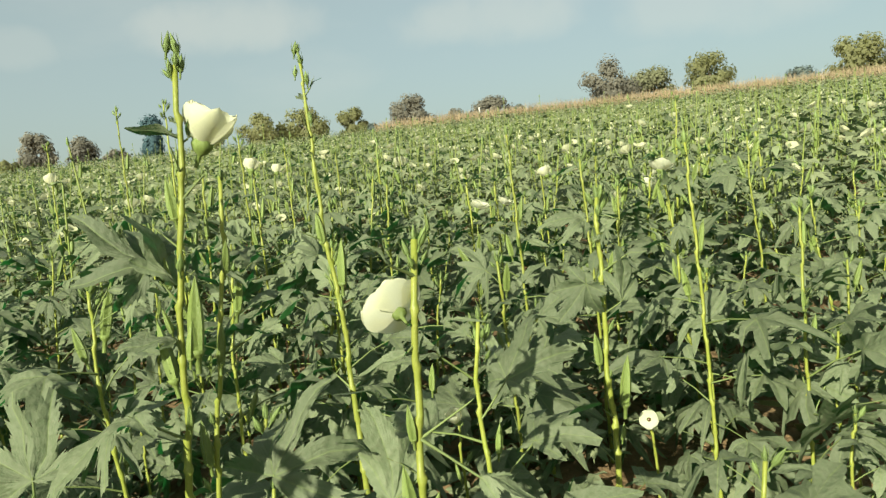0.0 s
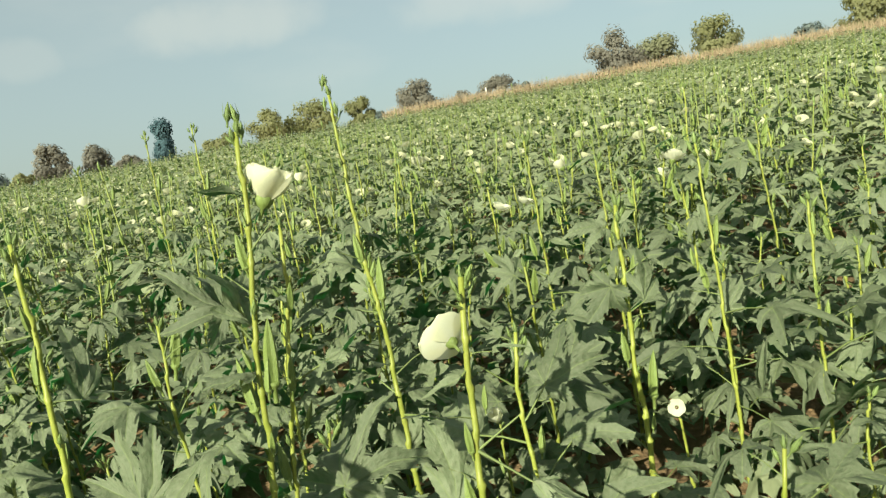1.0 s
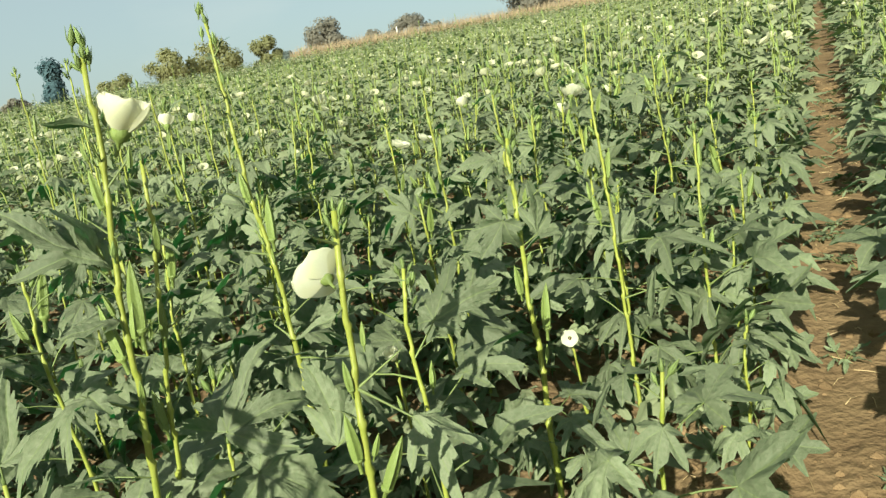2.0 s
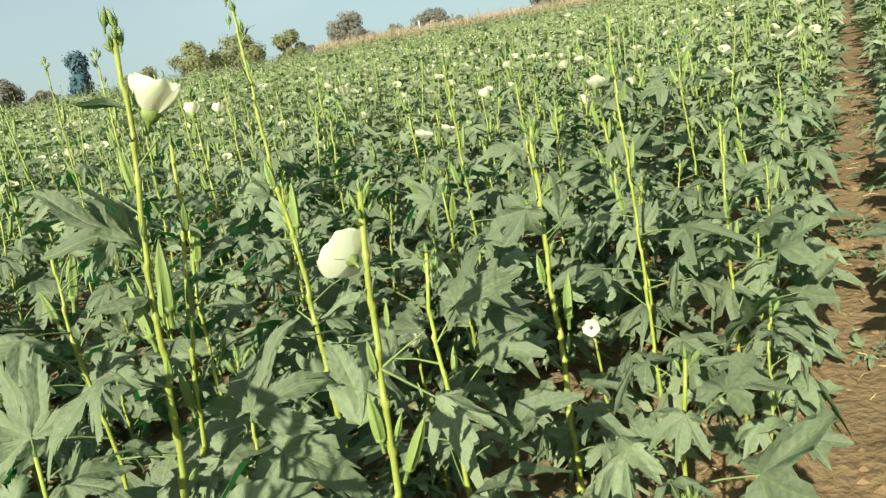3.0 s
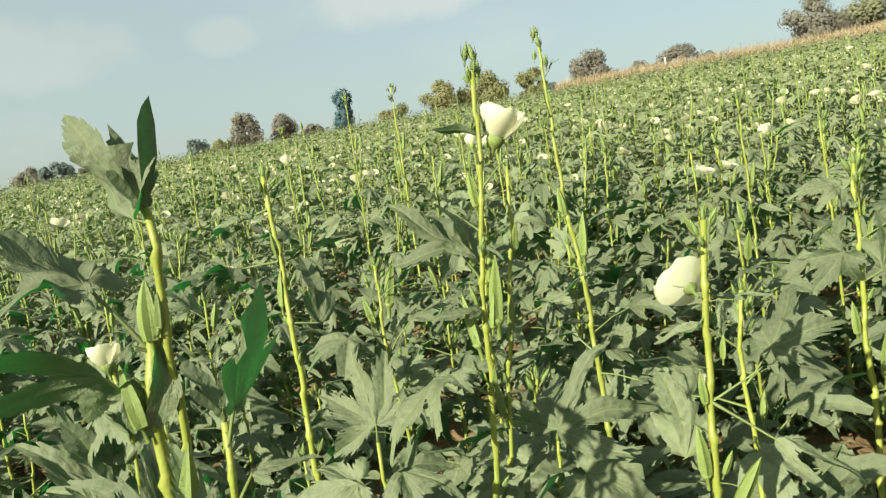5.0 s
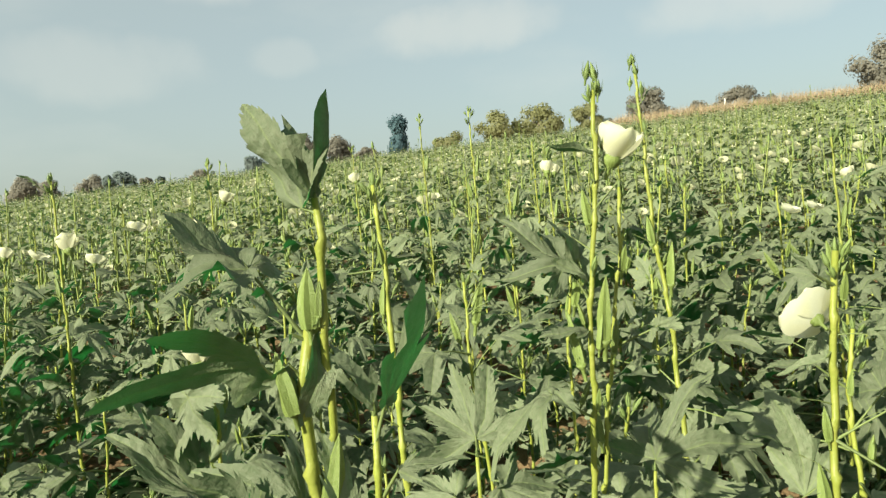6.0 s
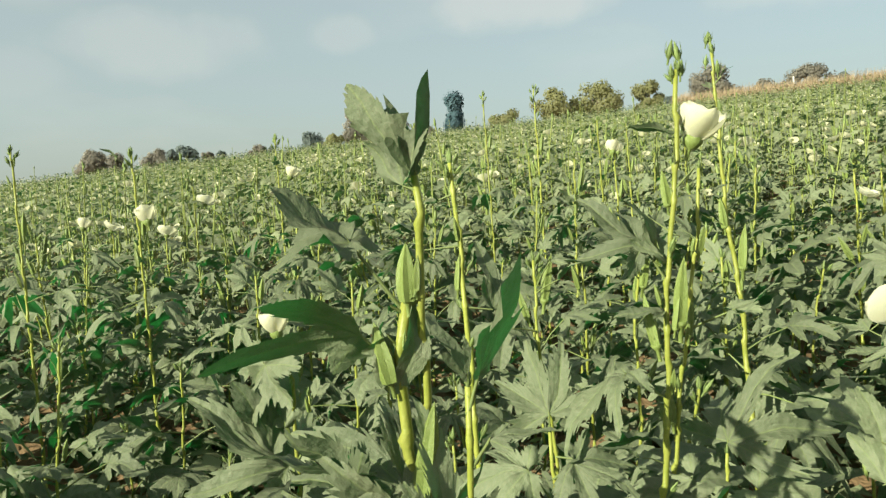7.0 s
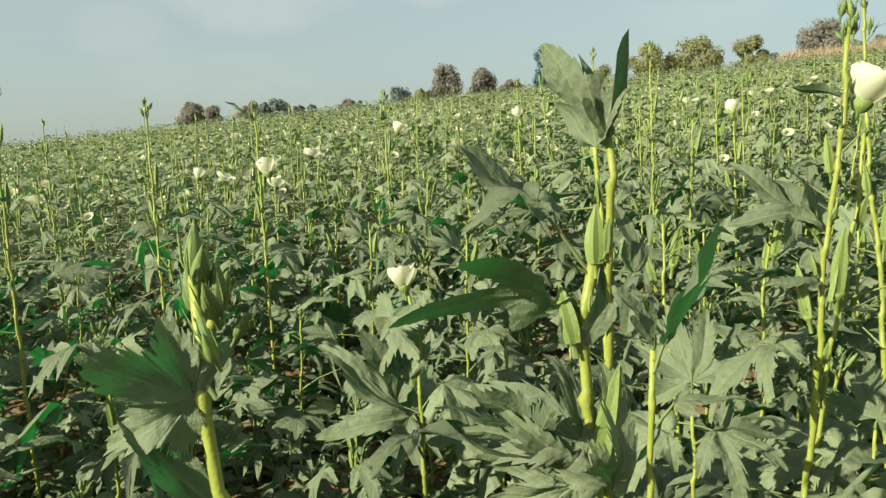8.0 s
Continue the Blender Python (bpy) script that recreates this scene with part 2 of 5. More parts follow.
def blade(lobes, seed, n=50, rings=(0.34, 0.7, 1.0), r0=0.34, droop=0.25, crease=0.22, teeth=0.13, wave=0.07):
    """A lobed okra leaf, 1 long, from its stalk at the origin along +y. Also gives, for each vertex, its way from the nearest main vein
    and its place along the side veins."""
    rng = random.Random(seed)
    jit = [(a + rng.uniform(-6, 6) * (a != 0), L * rng.uniform(0.82, 1.08), w * rng.uniform(0.85, 1.1), rng.uniform(-0.25, 0.35), rng.uniform(-0.22, 0.22)) for a, L, w in lobes]
    verts, faces, vein, rib = [(0, 0, 0)], [], [0.0], [0.0]
    ph = rng.uniform(0, 6)
    rows = []
    for k in range(n):
        th = -158 + 316 * k / (n - 1)
        r, near, sag, curl = r0 * (0.72 + 0.28 * math.cos(radians(th))), 180, 0.0, 0.0
        for a, L, w, own, hook in jit:
            d = abs(th - a) / w
            if d < 1:
                r = max(r, L * (1 - d ** 1.45))
            if abs(th - a) < near:
                near, sag, curl = abs(th - a), own, hook
        if teeth:
            r *= 1 + teeth * (0.9, -0.2, -0.9)[k % 3] * rng.uniform(0.3, 1.0)
        rows.append((radians(th), r, radians(near), sag, curl))
    for f in rings:
        for th, r, near, sag, curl in rows:
            q = r * f
            bent = th + curl * max(0.0, q - 0.3)
            x, y = q * math.sin(bent), q * math.cos(bent)
            z = -(droop + sag) * q * q + crease * q * math.sin(min(near, 1.2)) * (1 - 0.3 * f)
            z += wave * q * math.sin(5 * th + ph) + 0.5 * wave * math.sin(9 * q + ph)
            side = q * math.cos(near) - 0.9 * q * math.sin(min(near, 1.5))
            verts.append((x, y, z))
            vein.append(q * math.sin(min(near, 1.5)))
            rib.append(side)
    for k in range(n - 1):
        faces.append((0, 1 + k + 1, 1 + k))
        for i in range(len(rings) - 1):
            a = 1 + i * n + k
            faces.append((a, a + 1, a + n + 1, a + n))
    return (np.array(verts), faces), vein, rib


def lobed(lobes, seed, m=64, web=0.3, droop=0.25, crease=0.42, teeth=0.2, notch=0.75, count=3.7, wave=0.13, rings=(0.3, 0.56, 0.8, 1.0)):
    """A palmate okra leaf, 1 long, from its stalk at the origin along +y: one sheet with broad, toothed, pointed lobes (angle, length, half
    width) that fold along their midribs and hang at the tips. Also gives, for each vertex, its way from the nearest midrib and its place
    along the side veins."""
    rng = random.Random(seed)
    own = [(a + rng.uniform(-6, 6) * (a != 0), L * rng.uniform(0.85, 1.08), w * rng.uniform(0.88, 1.12), rng.uniform(-0.25, 0.55), rng.uniform(-0.35, 0.35)) for a, L, w in lobes]
    cuts = [rng.uniform(0, 1) for q in range(2 * len(own))]
    reach = min(165, max(abs(q[0]) for q in own) + 42)
    angles = sorted([-reach + 2 * reach * k / (m - 1) for k in range(m)] + [q[0] for q in own])
    far = np.linspace(0.02, 1.15, 160)
    ph, rows = rng.uniform(0, 6), []
    for k, th in enumerate(angles):
        r = web * (0.75 + 0.25 * math.cos(radians(th)))
        lobe = min(own, key=lambda q: abs(q[0] - th))
        for j, (a, L, w, sag, hook) in enumerate(own):
            if abs(th - a) < 85:
                u, v = far * math.cos(radians(th - a)) / L, far * abs(math.sin(radians(th - a)))
                c = np.clip(u, 0, 1)
                saw = (count * c + cuts[2 * j + (th > a)]) % 1.0 - 0.6         # teeth along the lobe's edge, pointing to its tip
                inside = (u < 1) & (v <= 1.62 * w * c ** 0.7 * (1 - c) ** 0.72 * (1 + notch * saw) + 0.004)
                if inside.any():
                    r = max(r, far[inside].max())
        if all(abs(th - q[0]) > 1.5 for q in own):
            r *= 1 + teeth * (0.5, 0.1, -0.6)[k % 3] * rng.uniform(0.1, 1.0)
        rows.append((radians(th), r, radians(abs(th - lobe[0])), lobe[3], lobe[4]))
    verts, faces, vein, rib = [(0, 0, 0)], [], [0.0], [0.0]
    n = len(rows)
    for f in rings:
        for th, r, near, sag, hook in rows:
            q = r * f
            bent = th + hook * max(0.0, q - 0.3)
            off = q * math.sin(min(near, 1.2))
            z = -(droop + sag) * q * q + crease * off * (1 - 0.35 * f) + wave * q * math.sin(4 * th + ph) + 0.4 * wave * math.sin(9 * q + ph + 3 * th)
            verts.append((q * math.sin(bent), q * math.cos(bent), z))
            vein.append(off)
            rib.append(q * math.cos(min(near, 1.5)) - 0.9 * off)
    for k in range(n - 1):
        faces.append((0, 2 + k, 1 + k))
        for i in range(len(rings) - 1):
            a = 1 + i * n + k
            faces.append((a, a + 1, a + n + 1, a + n))
    return (np.array(verts), faces), vein, rib


def with_veins(me, vein, rib):
    for name, values in (("vein", vein), ("rib", rib)):
        me.attributes.new(name, "FLOAT", "POINT").data.foreach_set("value", np.array(values, dtype=np.float32))
    return me


L_NARROW = [(0, 1.0, 0.22), (40, 0.94, 0.21), (-40, 0.94, 0.21), (86, 0.74, 0.19), (-86, 0.74, 0.19)]
L_BROAD = [(0, 1.0, 0.35), (50, 0.88, 0.31), (-50, 0.88, 0.31), (104, 0.66, 0.26), (-104, 0.66, 0.26)]
L_THREE = [(0, 1.0, 0.29), (46, 0.80, 0.24), (-46, 0.80, 0.24), (102, 0.5, 0.2), (-102, 0.5, 0.2)]
L_HAND = [(0, 1.0, 0.20), (42, 0.92, 0.19), (-42, 0.90, 0.19), (88, 0.72, 0.17), (-88, 0.70, 0.17)]
L_LANCE = [(0, 1.0, 0.16), (36, 0.45, 0.10), (-36, 0.42, 0.10)]
L_YOUNG = [(0, 1.0, 0.25), (32, 0.62, 0.16), (-32, 0.6, 0.16)]
L_PLAIN = [(0, 1.0, 0.20)]
L_SHADE = [(0, 1.0, 0.21), (-50, 0.66, 0.24), (44, 0.45, 0.14)]


def leaf_mesh(lobes, seed, m=210, count=6.5, **how):
    geo, vein, rib = lobed(lobes, seed, m=m, count=count, **how)
    return with_veins(mesh_of("leaf", geo, M_LEAF), vein, rib)


def single_sheet(lobes, seed, r0=0.34):
    """A large leaf with a flat, unfolded blade."""
    geo, vein, rib = blade(lobes, seed, n=72, rings=(0.2, 0.45, 0.7, 0.88, 1.0), r0=r0, droop=0.03, crease=0.05, teeth=0.12, wave=0.03)
    return with_veins(mesh_of("leaf", geo, M_LEAF), vein, rib)


def pod_geo(sides=10, rings=9, fat=0.135):
    """An okra pod along +z, 1 long, with five ridges and a drawn-out tip."""
    verts, faces = [], []
    for i in range(rings):
        t = i / (rings - 1)
        r = fat * (0.66 + 0.2 * math.sin(t / 0.3 * math.pi / 2)) if t < 0.3 else fat * (0.86 * (1 - ((t - 0.3) / 0.7) ** 2.0) + 0.012)
        for k in range(sides):
            a = 2 * math.pi * k / sides
            q = r * (1.0 if k % 2 == 0 else 0.72)
            verts.append((q * math.cos(a) + 0.05 * t * t, q * math.sin(a), t))
    for i in range(rings - 1):
        for k in range(sides):
            a, b = i * sides + k, i * sides + (k + 1) % sides
            faces.append((a, b, b + sides, a + sides))
    faces += [tuple(range(sides))[::-1], tuple(range((rings - 1) * sides, rings * sides))]
    return np.array(verts), faces


def bud_geo(sides=6):
    """A pointed flower bud along +z, 1 long, with narrow bracts round its foot."""
    prof = [(-0.4, 0.06), (-0.05, 0.07), (0.05, 0.15), (0.3, 0.205), (0.6, 0.15), (0.85, 0.07), (1.05, 0.012)]
    geo = tube([(0, 0, z) for z, r in prof], [r for z, r in prof], sides)
    bracts = []
    for k in range(6):
        a = 2 * math.pi * k / 6 + 0.3
        u, w = Vector((math.cos(a), math.sin(a), 0)), Vector((-math.sin(a), math.cos(a), 0))
        line = [(0.10, -0.03, 0.035), (0.27, 0.28, 0.04), (0.33, 0.95, 0.006)]
        v = []
        for r, z, h in line:
            v += [u * r + w * h + Vector((0, 0, z)), u * r - w * h + Vector((0, 0, z))]
        bracts.append((np.array([tuple(p) for p in v]), [(0, 1, 3, 2), (2, 3, 5, 4)]))
    return join(geo, *bracts)


PETAL_ROWS = (0.0, 0.14, 0.32, 0.5, 0.66, 0.79, 0.89, 0.96, 1.0)


def petal_geo(lean, seed, nu=7, nv=9):
    """One broad round petal: it rises from the flower's foot, leans out by the given degrees and wraps round the flower's axis."""
    rng = random.Random(seed)
    verts, faces = [], []
    ph = rng.uniform(0, 6)
    for j in range(nv):
        t = PETAL_ROWS[j] if nv == len(PETAL_ROWS) else 0.92 * j / (nv - 1)
        half = 0.10 + 0.54 * math.sin(t / 0.62 * math.pi / 2) ** 1.2 if t < 0.62 else 0.63 * math.sqrt(max(0.0, 1 - ((t - 0.62) / 0.38) ** 2.6)) + 0.01
        half *= 1 + 0.007 * max(0, lean - 25)
        a = radians(lean)
        out, z = 0.06 + math.sin(a) * (1 - (1 - t) ** 1.9), t * math.cos(a)
        out -= (0.22 if lean < 30 else 0.0) * max(0.0, t - 0.55) ** 1.5
        for i in range(nu):
            s = -1 + 2 * i / (nu - 1)
            turn = s * half / (out + 0.10)
            r = out + 0.02 * t * math.sin(4 * s + ph) + 0.02 * t * t * s
            verts.append((r * math.sin(turn), r * math.cos(turn), z - 0.05 * t * s * s + 0.025 * t * math.sin(5 * s + ph)))
    for j in range(nv - 1):
        for i in range(nu - 1):
            a = j * nu + i
            faces.append((a, a + 1, a + nu + 1, a + nu))
    return np.array(verts), faces


def throat_geo():
    """The dark cup inside the flower with the pale column's knob left to another part."""
    prof = [(0.02, 0.05), (0.10, 0.13), (0.24, 0.20)]
    return tube([(0, 0, z) for z, r in prof], [r for z, r in prof], 10, cap=False)


def calyx_geo():
    prof = [(-0.42, 0.045), (-0.14, 0.06), (-0.08, 0.17), (0.06, 0.24), (0.2, 0.22), (0.27, 0.16)]
    geo = tube([(0, 0, z) for z, r in prof], [r for z, r in prof], 8, cap=False)
    return geo


LEAVES = {
    "narrow": [leaf_mesh(L_NARROW, s, droop=d) for s, d in ((1, 0.1), (2, 0.3), (3, 0.45))],
    "hand": [leaf_mesh(L_HAND, s, droop=d, web=0.24, crease=0.7, notch=0.95) for s, d in ((1, 0.1), (2, 0.3))],
    "broad": [leaf_mesh(L_BROAD, s, droop=d) for s, d in ((4, 0.1), (5, 0.3), (6, 0.45))],
    "three": [leaf_mesh(L_THREE, s, droop=d) for s, d in ((7, 0.1), (8, 0.3), (9, 0.45))],
    "lance": [leaf_mesh(L_LANCE, s, droop=d, web=0.12) for s, d in ((10, 0.05), (11, 0.25))],
    "shade": [leaf_mesh(L_SHADE, 22, droop=0.02, crease=0.12, wave=0.03, teeth=0.05, notch=0.2)],
    "slip": [single_sheet([(0, 1.0, 19)], 16, 0.08)],
    "spade": [single_sheet([(0, 1.0, 25), (30, 0.55, 24), (-30, 0.55, 24)], 20, 0.14), single_sheet([(0, 1.0, 29), (24, 0.62, 22), (-24, 0.6, 22)], 21, 0.14)],
    "plain": [leaf_mesh(L_PLAIN, s, droop=d, web=0.05, teeth=0.05, notch=0.15) for s, d in ((14, -0.1), (15, 0.25))],
    "young": [leaf_mesh(L_YOUNG, s, droop=d, web=0.2, teeth=0.06, notch=0.2) for s, d in ((12, 0.05), (13, 0.25))],
}


def stalked_leaf(lobes, seed, bend, stalk, **how):
    """A leaf with its stalk: from the stem at the origin along +y, the blade bent down by so many degrees."""
    geo, vein, rib = lobed(lobes, seed, m=38, rings=(0.5, 1.0), **how)
    v, f = moved(geo, pose(0, stalk, 0.02, -bend, 0, 0))
    t = tube([(0, 0, 0), (0, stalk * 0.5, 0.06 * stalk), (0, stalk, 0.02)], [0.022, 0.015, 0.014], 4, cap=False)
    both = join((v, f), t)
    me = fill(bpy.data.meshes.new("leaf"), both[0], both[1], (M_LEAF, M_STALK), [0] * len(f) + [1] * len(t[1]))
    return with_veins(me, vein + [1.0] * len(t[0]), rib + [0.0] * len(t[0]))


STALKED = {k: [stalked_leaf(lobes, 20 + 7 * j + i, bend, stalk, droop=0.2 + 0.18 * i) for i, (bend, stalk) in enumerate(((-38, 0.8), (-12, 1.0), (16, 0.9), (48, 0.75)))]
           for j, (k, lobes) in enumerate((("narrow", L_NARROW), ("broad", L_BROAD), ("three", L_THREE), ("lance", L_LANCE)))}
BENDS = {me.name: bend for some in STALKED.values() for me, bend in zip(some, (-38, -12, 16, 48))}
PETIOLE = mesh_of("petiole", tube([(0, 0, 0), (0, 0.35, 0.05), (0, 0.7, 0.05), (0, 1.0, 0)], [1.5, 1.0, 0.9, 0.9], 5), M_STALK)
PODS = [mesh_of("pod", pod_geo(fat=f), M_POD, False) for f in (0.128, 0.15, 0.21)]
POD_STALK = mesh_of("pod_stalk", tube([(0, 0, -0.26), (0, 0, -0.06), (0, 0, -0.02), (0, 0, 0.05)], [0.036, 0.04, 0.075, 0.11], 8), M_POD)
BUD = mesh_of("bud", bud_geo(), M_BUD)
PETALS = {lean: [mesh_of("petal", petal_geo(lean, s), M_PETAL) for s in (1, 2)] for lean in (20, 28, 48, 60, 68)}
CALYX = mesh_of("flower", calyx_geo(), M_POD)
THROAT = mesh_of("throat", throat_geo(), M_THROAT)
COLUMN = mesh_of("column", tube([(0, 0, 0.1), (0, 0, 0.45), (0, 0, 0.52)], [0.05, 0.06, 0.02], 6), M_PETAL)


# ---- an okra plant ----
def child(name, data, parent, m, label=""):
    ob = new(name, data)
    ob.parent = parent
    ob.matrix_basis = m
    return tagged(ob, label)


def aim(at, az, pitch, roll, size):
    """A pose whose +y goes out at the azimuth az (degrees, from +y to the right) and up by pitch."""
    return Matrix.Translation(at) @ pose(0, 0, 0, 0, 0, -az) @ pose(0, 0, 0, pitch, 0, 0) @ pose(0, 0, 0, 0, roll, 0) @ Matrix.Diagonal((size, size, size, 1))


def upright(at, az, lean, size, spin=0):
    """A pose whose +z leans out by lean degrees towards the azimuth az."""
    return Matrix.Translation(at) @ pose(0, 0, 0, 0, 0, -az) @ pose(0, 0, 0, -lean, 0, 0) @ pose(0, 0, 0, 0, 0, spin) @ Matrix.Diagonal((size, size, size, 1))


SUNWARD = (TO_SUN * 0.75 + Vector((0, 0, 0.5))).normalized()


def sunward(m, part, bend=0.0):
    """The pose m of a leaf, turned about its foot by a part of the way that brings its upper side to the light."""
    face = (m.to_3x3() @ Vector((0, math.sin(radians(bend)), math.cos(radians(bend))))).normalized()
    turn = Matrix.Identity(3).to_quaternion().slerp(face.rotation_difference(SUNWARD), part).to_matrix().to_4x4()
    foot = Matrix.Translation(m.translation)
    return foot @ turn @ foot.inverted() @ m


def add_stalked(plant, kind, rng, m, first=4, least=0.08, most=0.5):
    """A leaf with its own stalk, half turned to the light."""
    me = STALKED[kind][rng.randrange(first)]
    return child("leaf", me, plant, sunward(m, rng.uniform(least, most), BENDS[me.name]))


def add_leaf(plant, node, at, az, pitch, roll, size, kind, pick, thick=0.0022, label=""):
    """A leaf blade at the end of a stalk that springs from the stem at node."""
    m = aim(at, az, pitch, roll, size)
    leaf = child("leaf", LEAVES[kind][pick % len(LEAVES[kind])], plant, m, label)
    d = Vector(at) - Vector(node)
    q = d.to_track_quat("Y", "Z").to_matrix().to_4x4()
    pm = Matrix.Translation(node) @ q @ Matrix.Diagonal((thick, d.length, thick * 1.0, 1))
    child("petiole", PETIOLE, leaf, m.inverted() @ pm)
    return leaf


def add_faced(plant, node, foot, tip, towards, kind, pick, thick=0.002):
    """A leaf from foot to tip (the length sets its size) whose upper side looks towards the given direction."""
    y = (Vector(tip) - Vector(foot))
    size = y.length
    y.normalize()
    x = y.cross(Vector(towards)).normalized()
    z = x.cross(y)
    m = Matrix.Translation(foot) @ Matrix((x, y, z)).transposed().to_4x4() @ Matrix.Diagonal((size, size, size, 1))
    leaf = child("leaf", LEAVES[kind][pick % len(LEAVES[kind])], plant, m)
    d = Vector(foot) - Vector(node)
    if d.length > 0.004:
        q = d.to_track_quat("Y", "Z").to_matrix().to_4x4()
        child("petiole", PETIOLE, leaf, m.inverted() @ Matrix.Translation(node) @ q @ Matrix.Diagonal((thick, d.length, thick, 1)))
    return leaf


def add_pod(plant, at, az, lean, length, pick=0):
    pod = child("pod", PODS[pick % 3], plant, upright(at, az, lean, length, 30))
    child("pod_stalk", POD_STALK, pod, Matrix.Identity(4))
    return pod


def add_flower(plant, at, az, lean, size, opening=48, spin=0):
    """Flower with five petals of the given length, whose mouth leans out towards az."""
    fl = child("flower", CALYX, plant, upright(at, az, lean, size, spin), "pale cream-yellow okra flower")
    for k in range(5):
        child("petal", PETALS[opening][k % 2], fl, pose(0, 0, 0, 0, 0, 72 * k) @ pose(0, 0, 0, 0, 7, 0))
    child("throat", THROAT, fl, Matrix.Identity(4))
    child("column", COLUMN, fl, Matrix.Identity(4))
    return fl


def along(points, z):
    """The point of a stem's line at height z."""
    for a, b in zip(points, points[1:]):
        if z <= b[2]:
            k = (z - a[2]) / (b[2] - a[2])
            return Vector(a).lerp(Vector(b), k)
    return Vector(points[-1])


def smooth_line(points, steps=3):
    """A smooth line through the points, with no overshoot where their distances differ."""
    p = [Vector(q) for q in points]
    n = len(p)
    gap = [max(1e-6, (p[i + 1] - p[i]).length) for i in range(n - 1)]
    slope = [(p[1] - p[0]) / gap[0]] + [((p[i] - p[i - 1]) / gap[i - 1] * gap[i] + (p[i + 1] - p[i]) / gap[i] * gap[i - 1]) / (gap[i] + gap[i - 1]) for i in range(1, n - 1)] + [(p[-1] - p[-2]) / gap[-1]]
    out = []
    for i in range(n - 1):
        for k in range(steps):
            t = k / steps
            t2, t3 = t * t, t * t * t
            out.append((2 * t3 - 3 * t2 + 1) * p[i] + (t3 - 2 * t2 + t) * gap[i] * slope[i] + (3 * t2 - 2 * t3) * p[i + 1] + (t3 - t2) * gap[i] * slope[i + 1])
    return out + [p[-1]]


def add_stem(plant, points, r0, r1, seed=0, name="stem", sides=6):
    """A stem through the points, with swollen nodes where leaves sit or have sat."""
    fine = smooth_line(points, 8)
    rng = random.Random(seed)
    far = [0.0]
    for a, b in zip(fine, fine[1:]):
        far.append(far[-1] + (b - a).length)
    marks, d = [(0.0, 1.0)], 0.06
    while d < far[-1] - 0.03:
        marks += [(d - 0.009, 0.97), (d, rng.uniform(1.22, 1.45)), (d + 0.010, 0.96)]
        d += rng.uniform(0.045, 0.085)
    marks.append((far[-1], 1.0))
    line, rad, k = [], [], 0
    for q, (d, swell) in enumerate(marks):
        while k < len(far) - 2 and far[k + 1] < d:
            k += 1
        p = fine[k].lerp(fine[k + 1], (d - far[k]) / max(1e-6, far[k + 1] - far[k]))
        if 0 < q < len(marks) - 1:
            side = 0.0022 * (1 if (q // 3) % 2 else -1)
            p = p + Vector((side * math.cos(q // 3), side * math.sin(q // 3), 0))
        line.append(p)
        rad.append((r0 + (r1 - r0) * d / far[-1]) * swell)
    return child(name, mesh_of("stem", tube(line, rad, sides), M_STEM), plant, Matrix.Identity(4))


def crown_of_buds(plant, tip, rng, count=5, size=0.03):
    """Slender buds on short stalks, crowded round the tip and spaced out below it."""
    for k in range(count):
        a = 137.5 * k + rng.uniform(-30, 30)
        down = 0.012 * k * rng.uniform(0.7, 1.3) if k else 0.0
        lean = rng.uniform(16, 38) if k else rng.uniform(0, 12)
        at = Vector(tip) + Vector((0.35 * size * math.sin(radians(a)), 0.35 * size * math.cos(radians(a)), 0.25 * size)) * (k > 0) + Vector((0, 0, -down))
        child("bud", BUD, plant, upright(at, a, lean, size * rng.uniform(0.6, 1.1), rng.uniform(0, 60)))


LABELS = ("tall flowering okra plant with green lobed leaves, rooted in red soil",
          "young okra plant with broad dusty green leaves in red soil",
          "okra plant with upright green pods and lobed leaves in red soil")


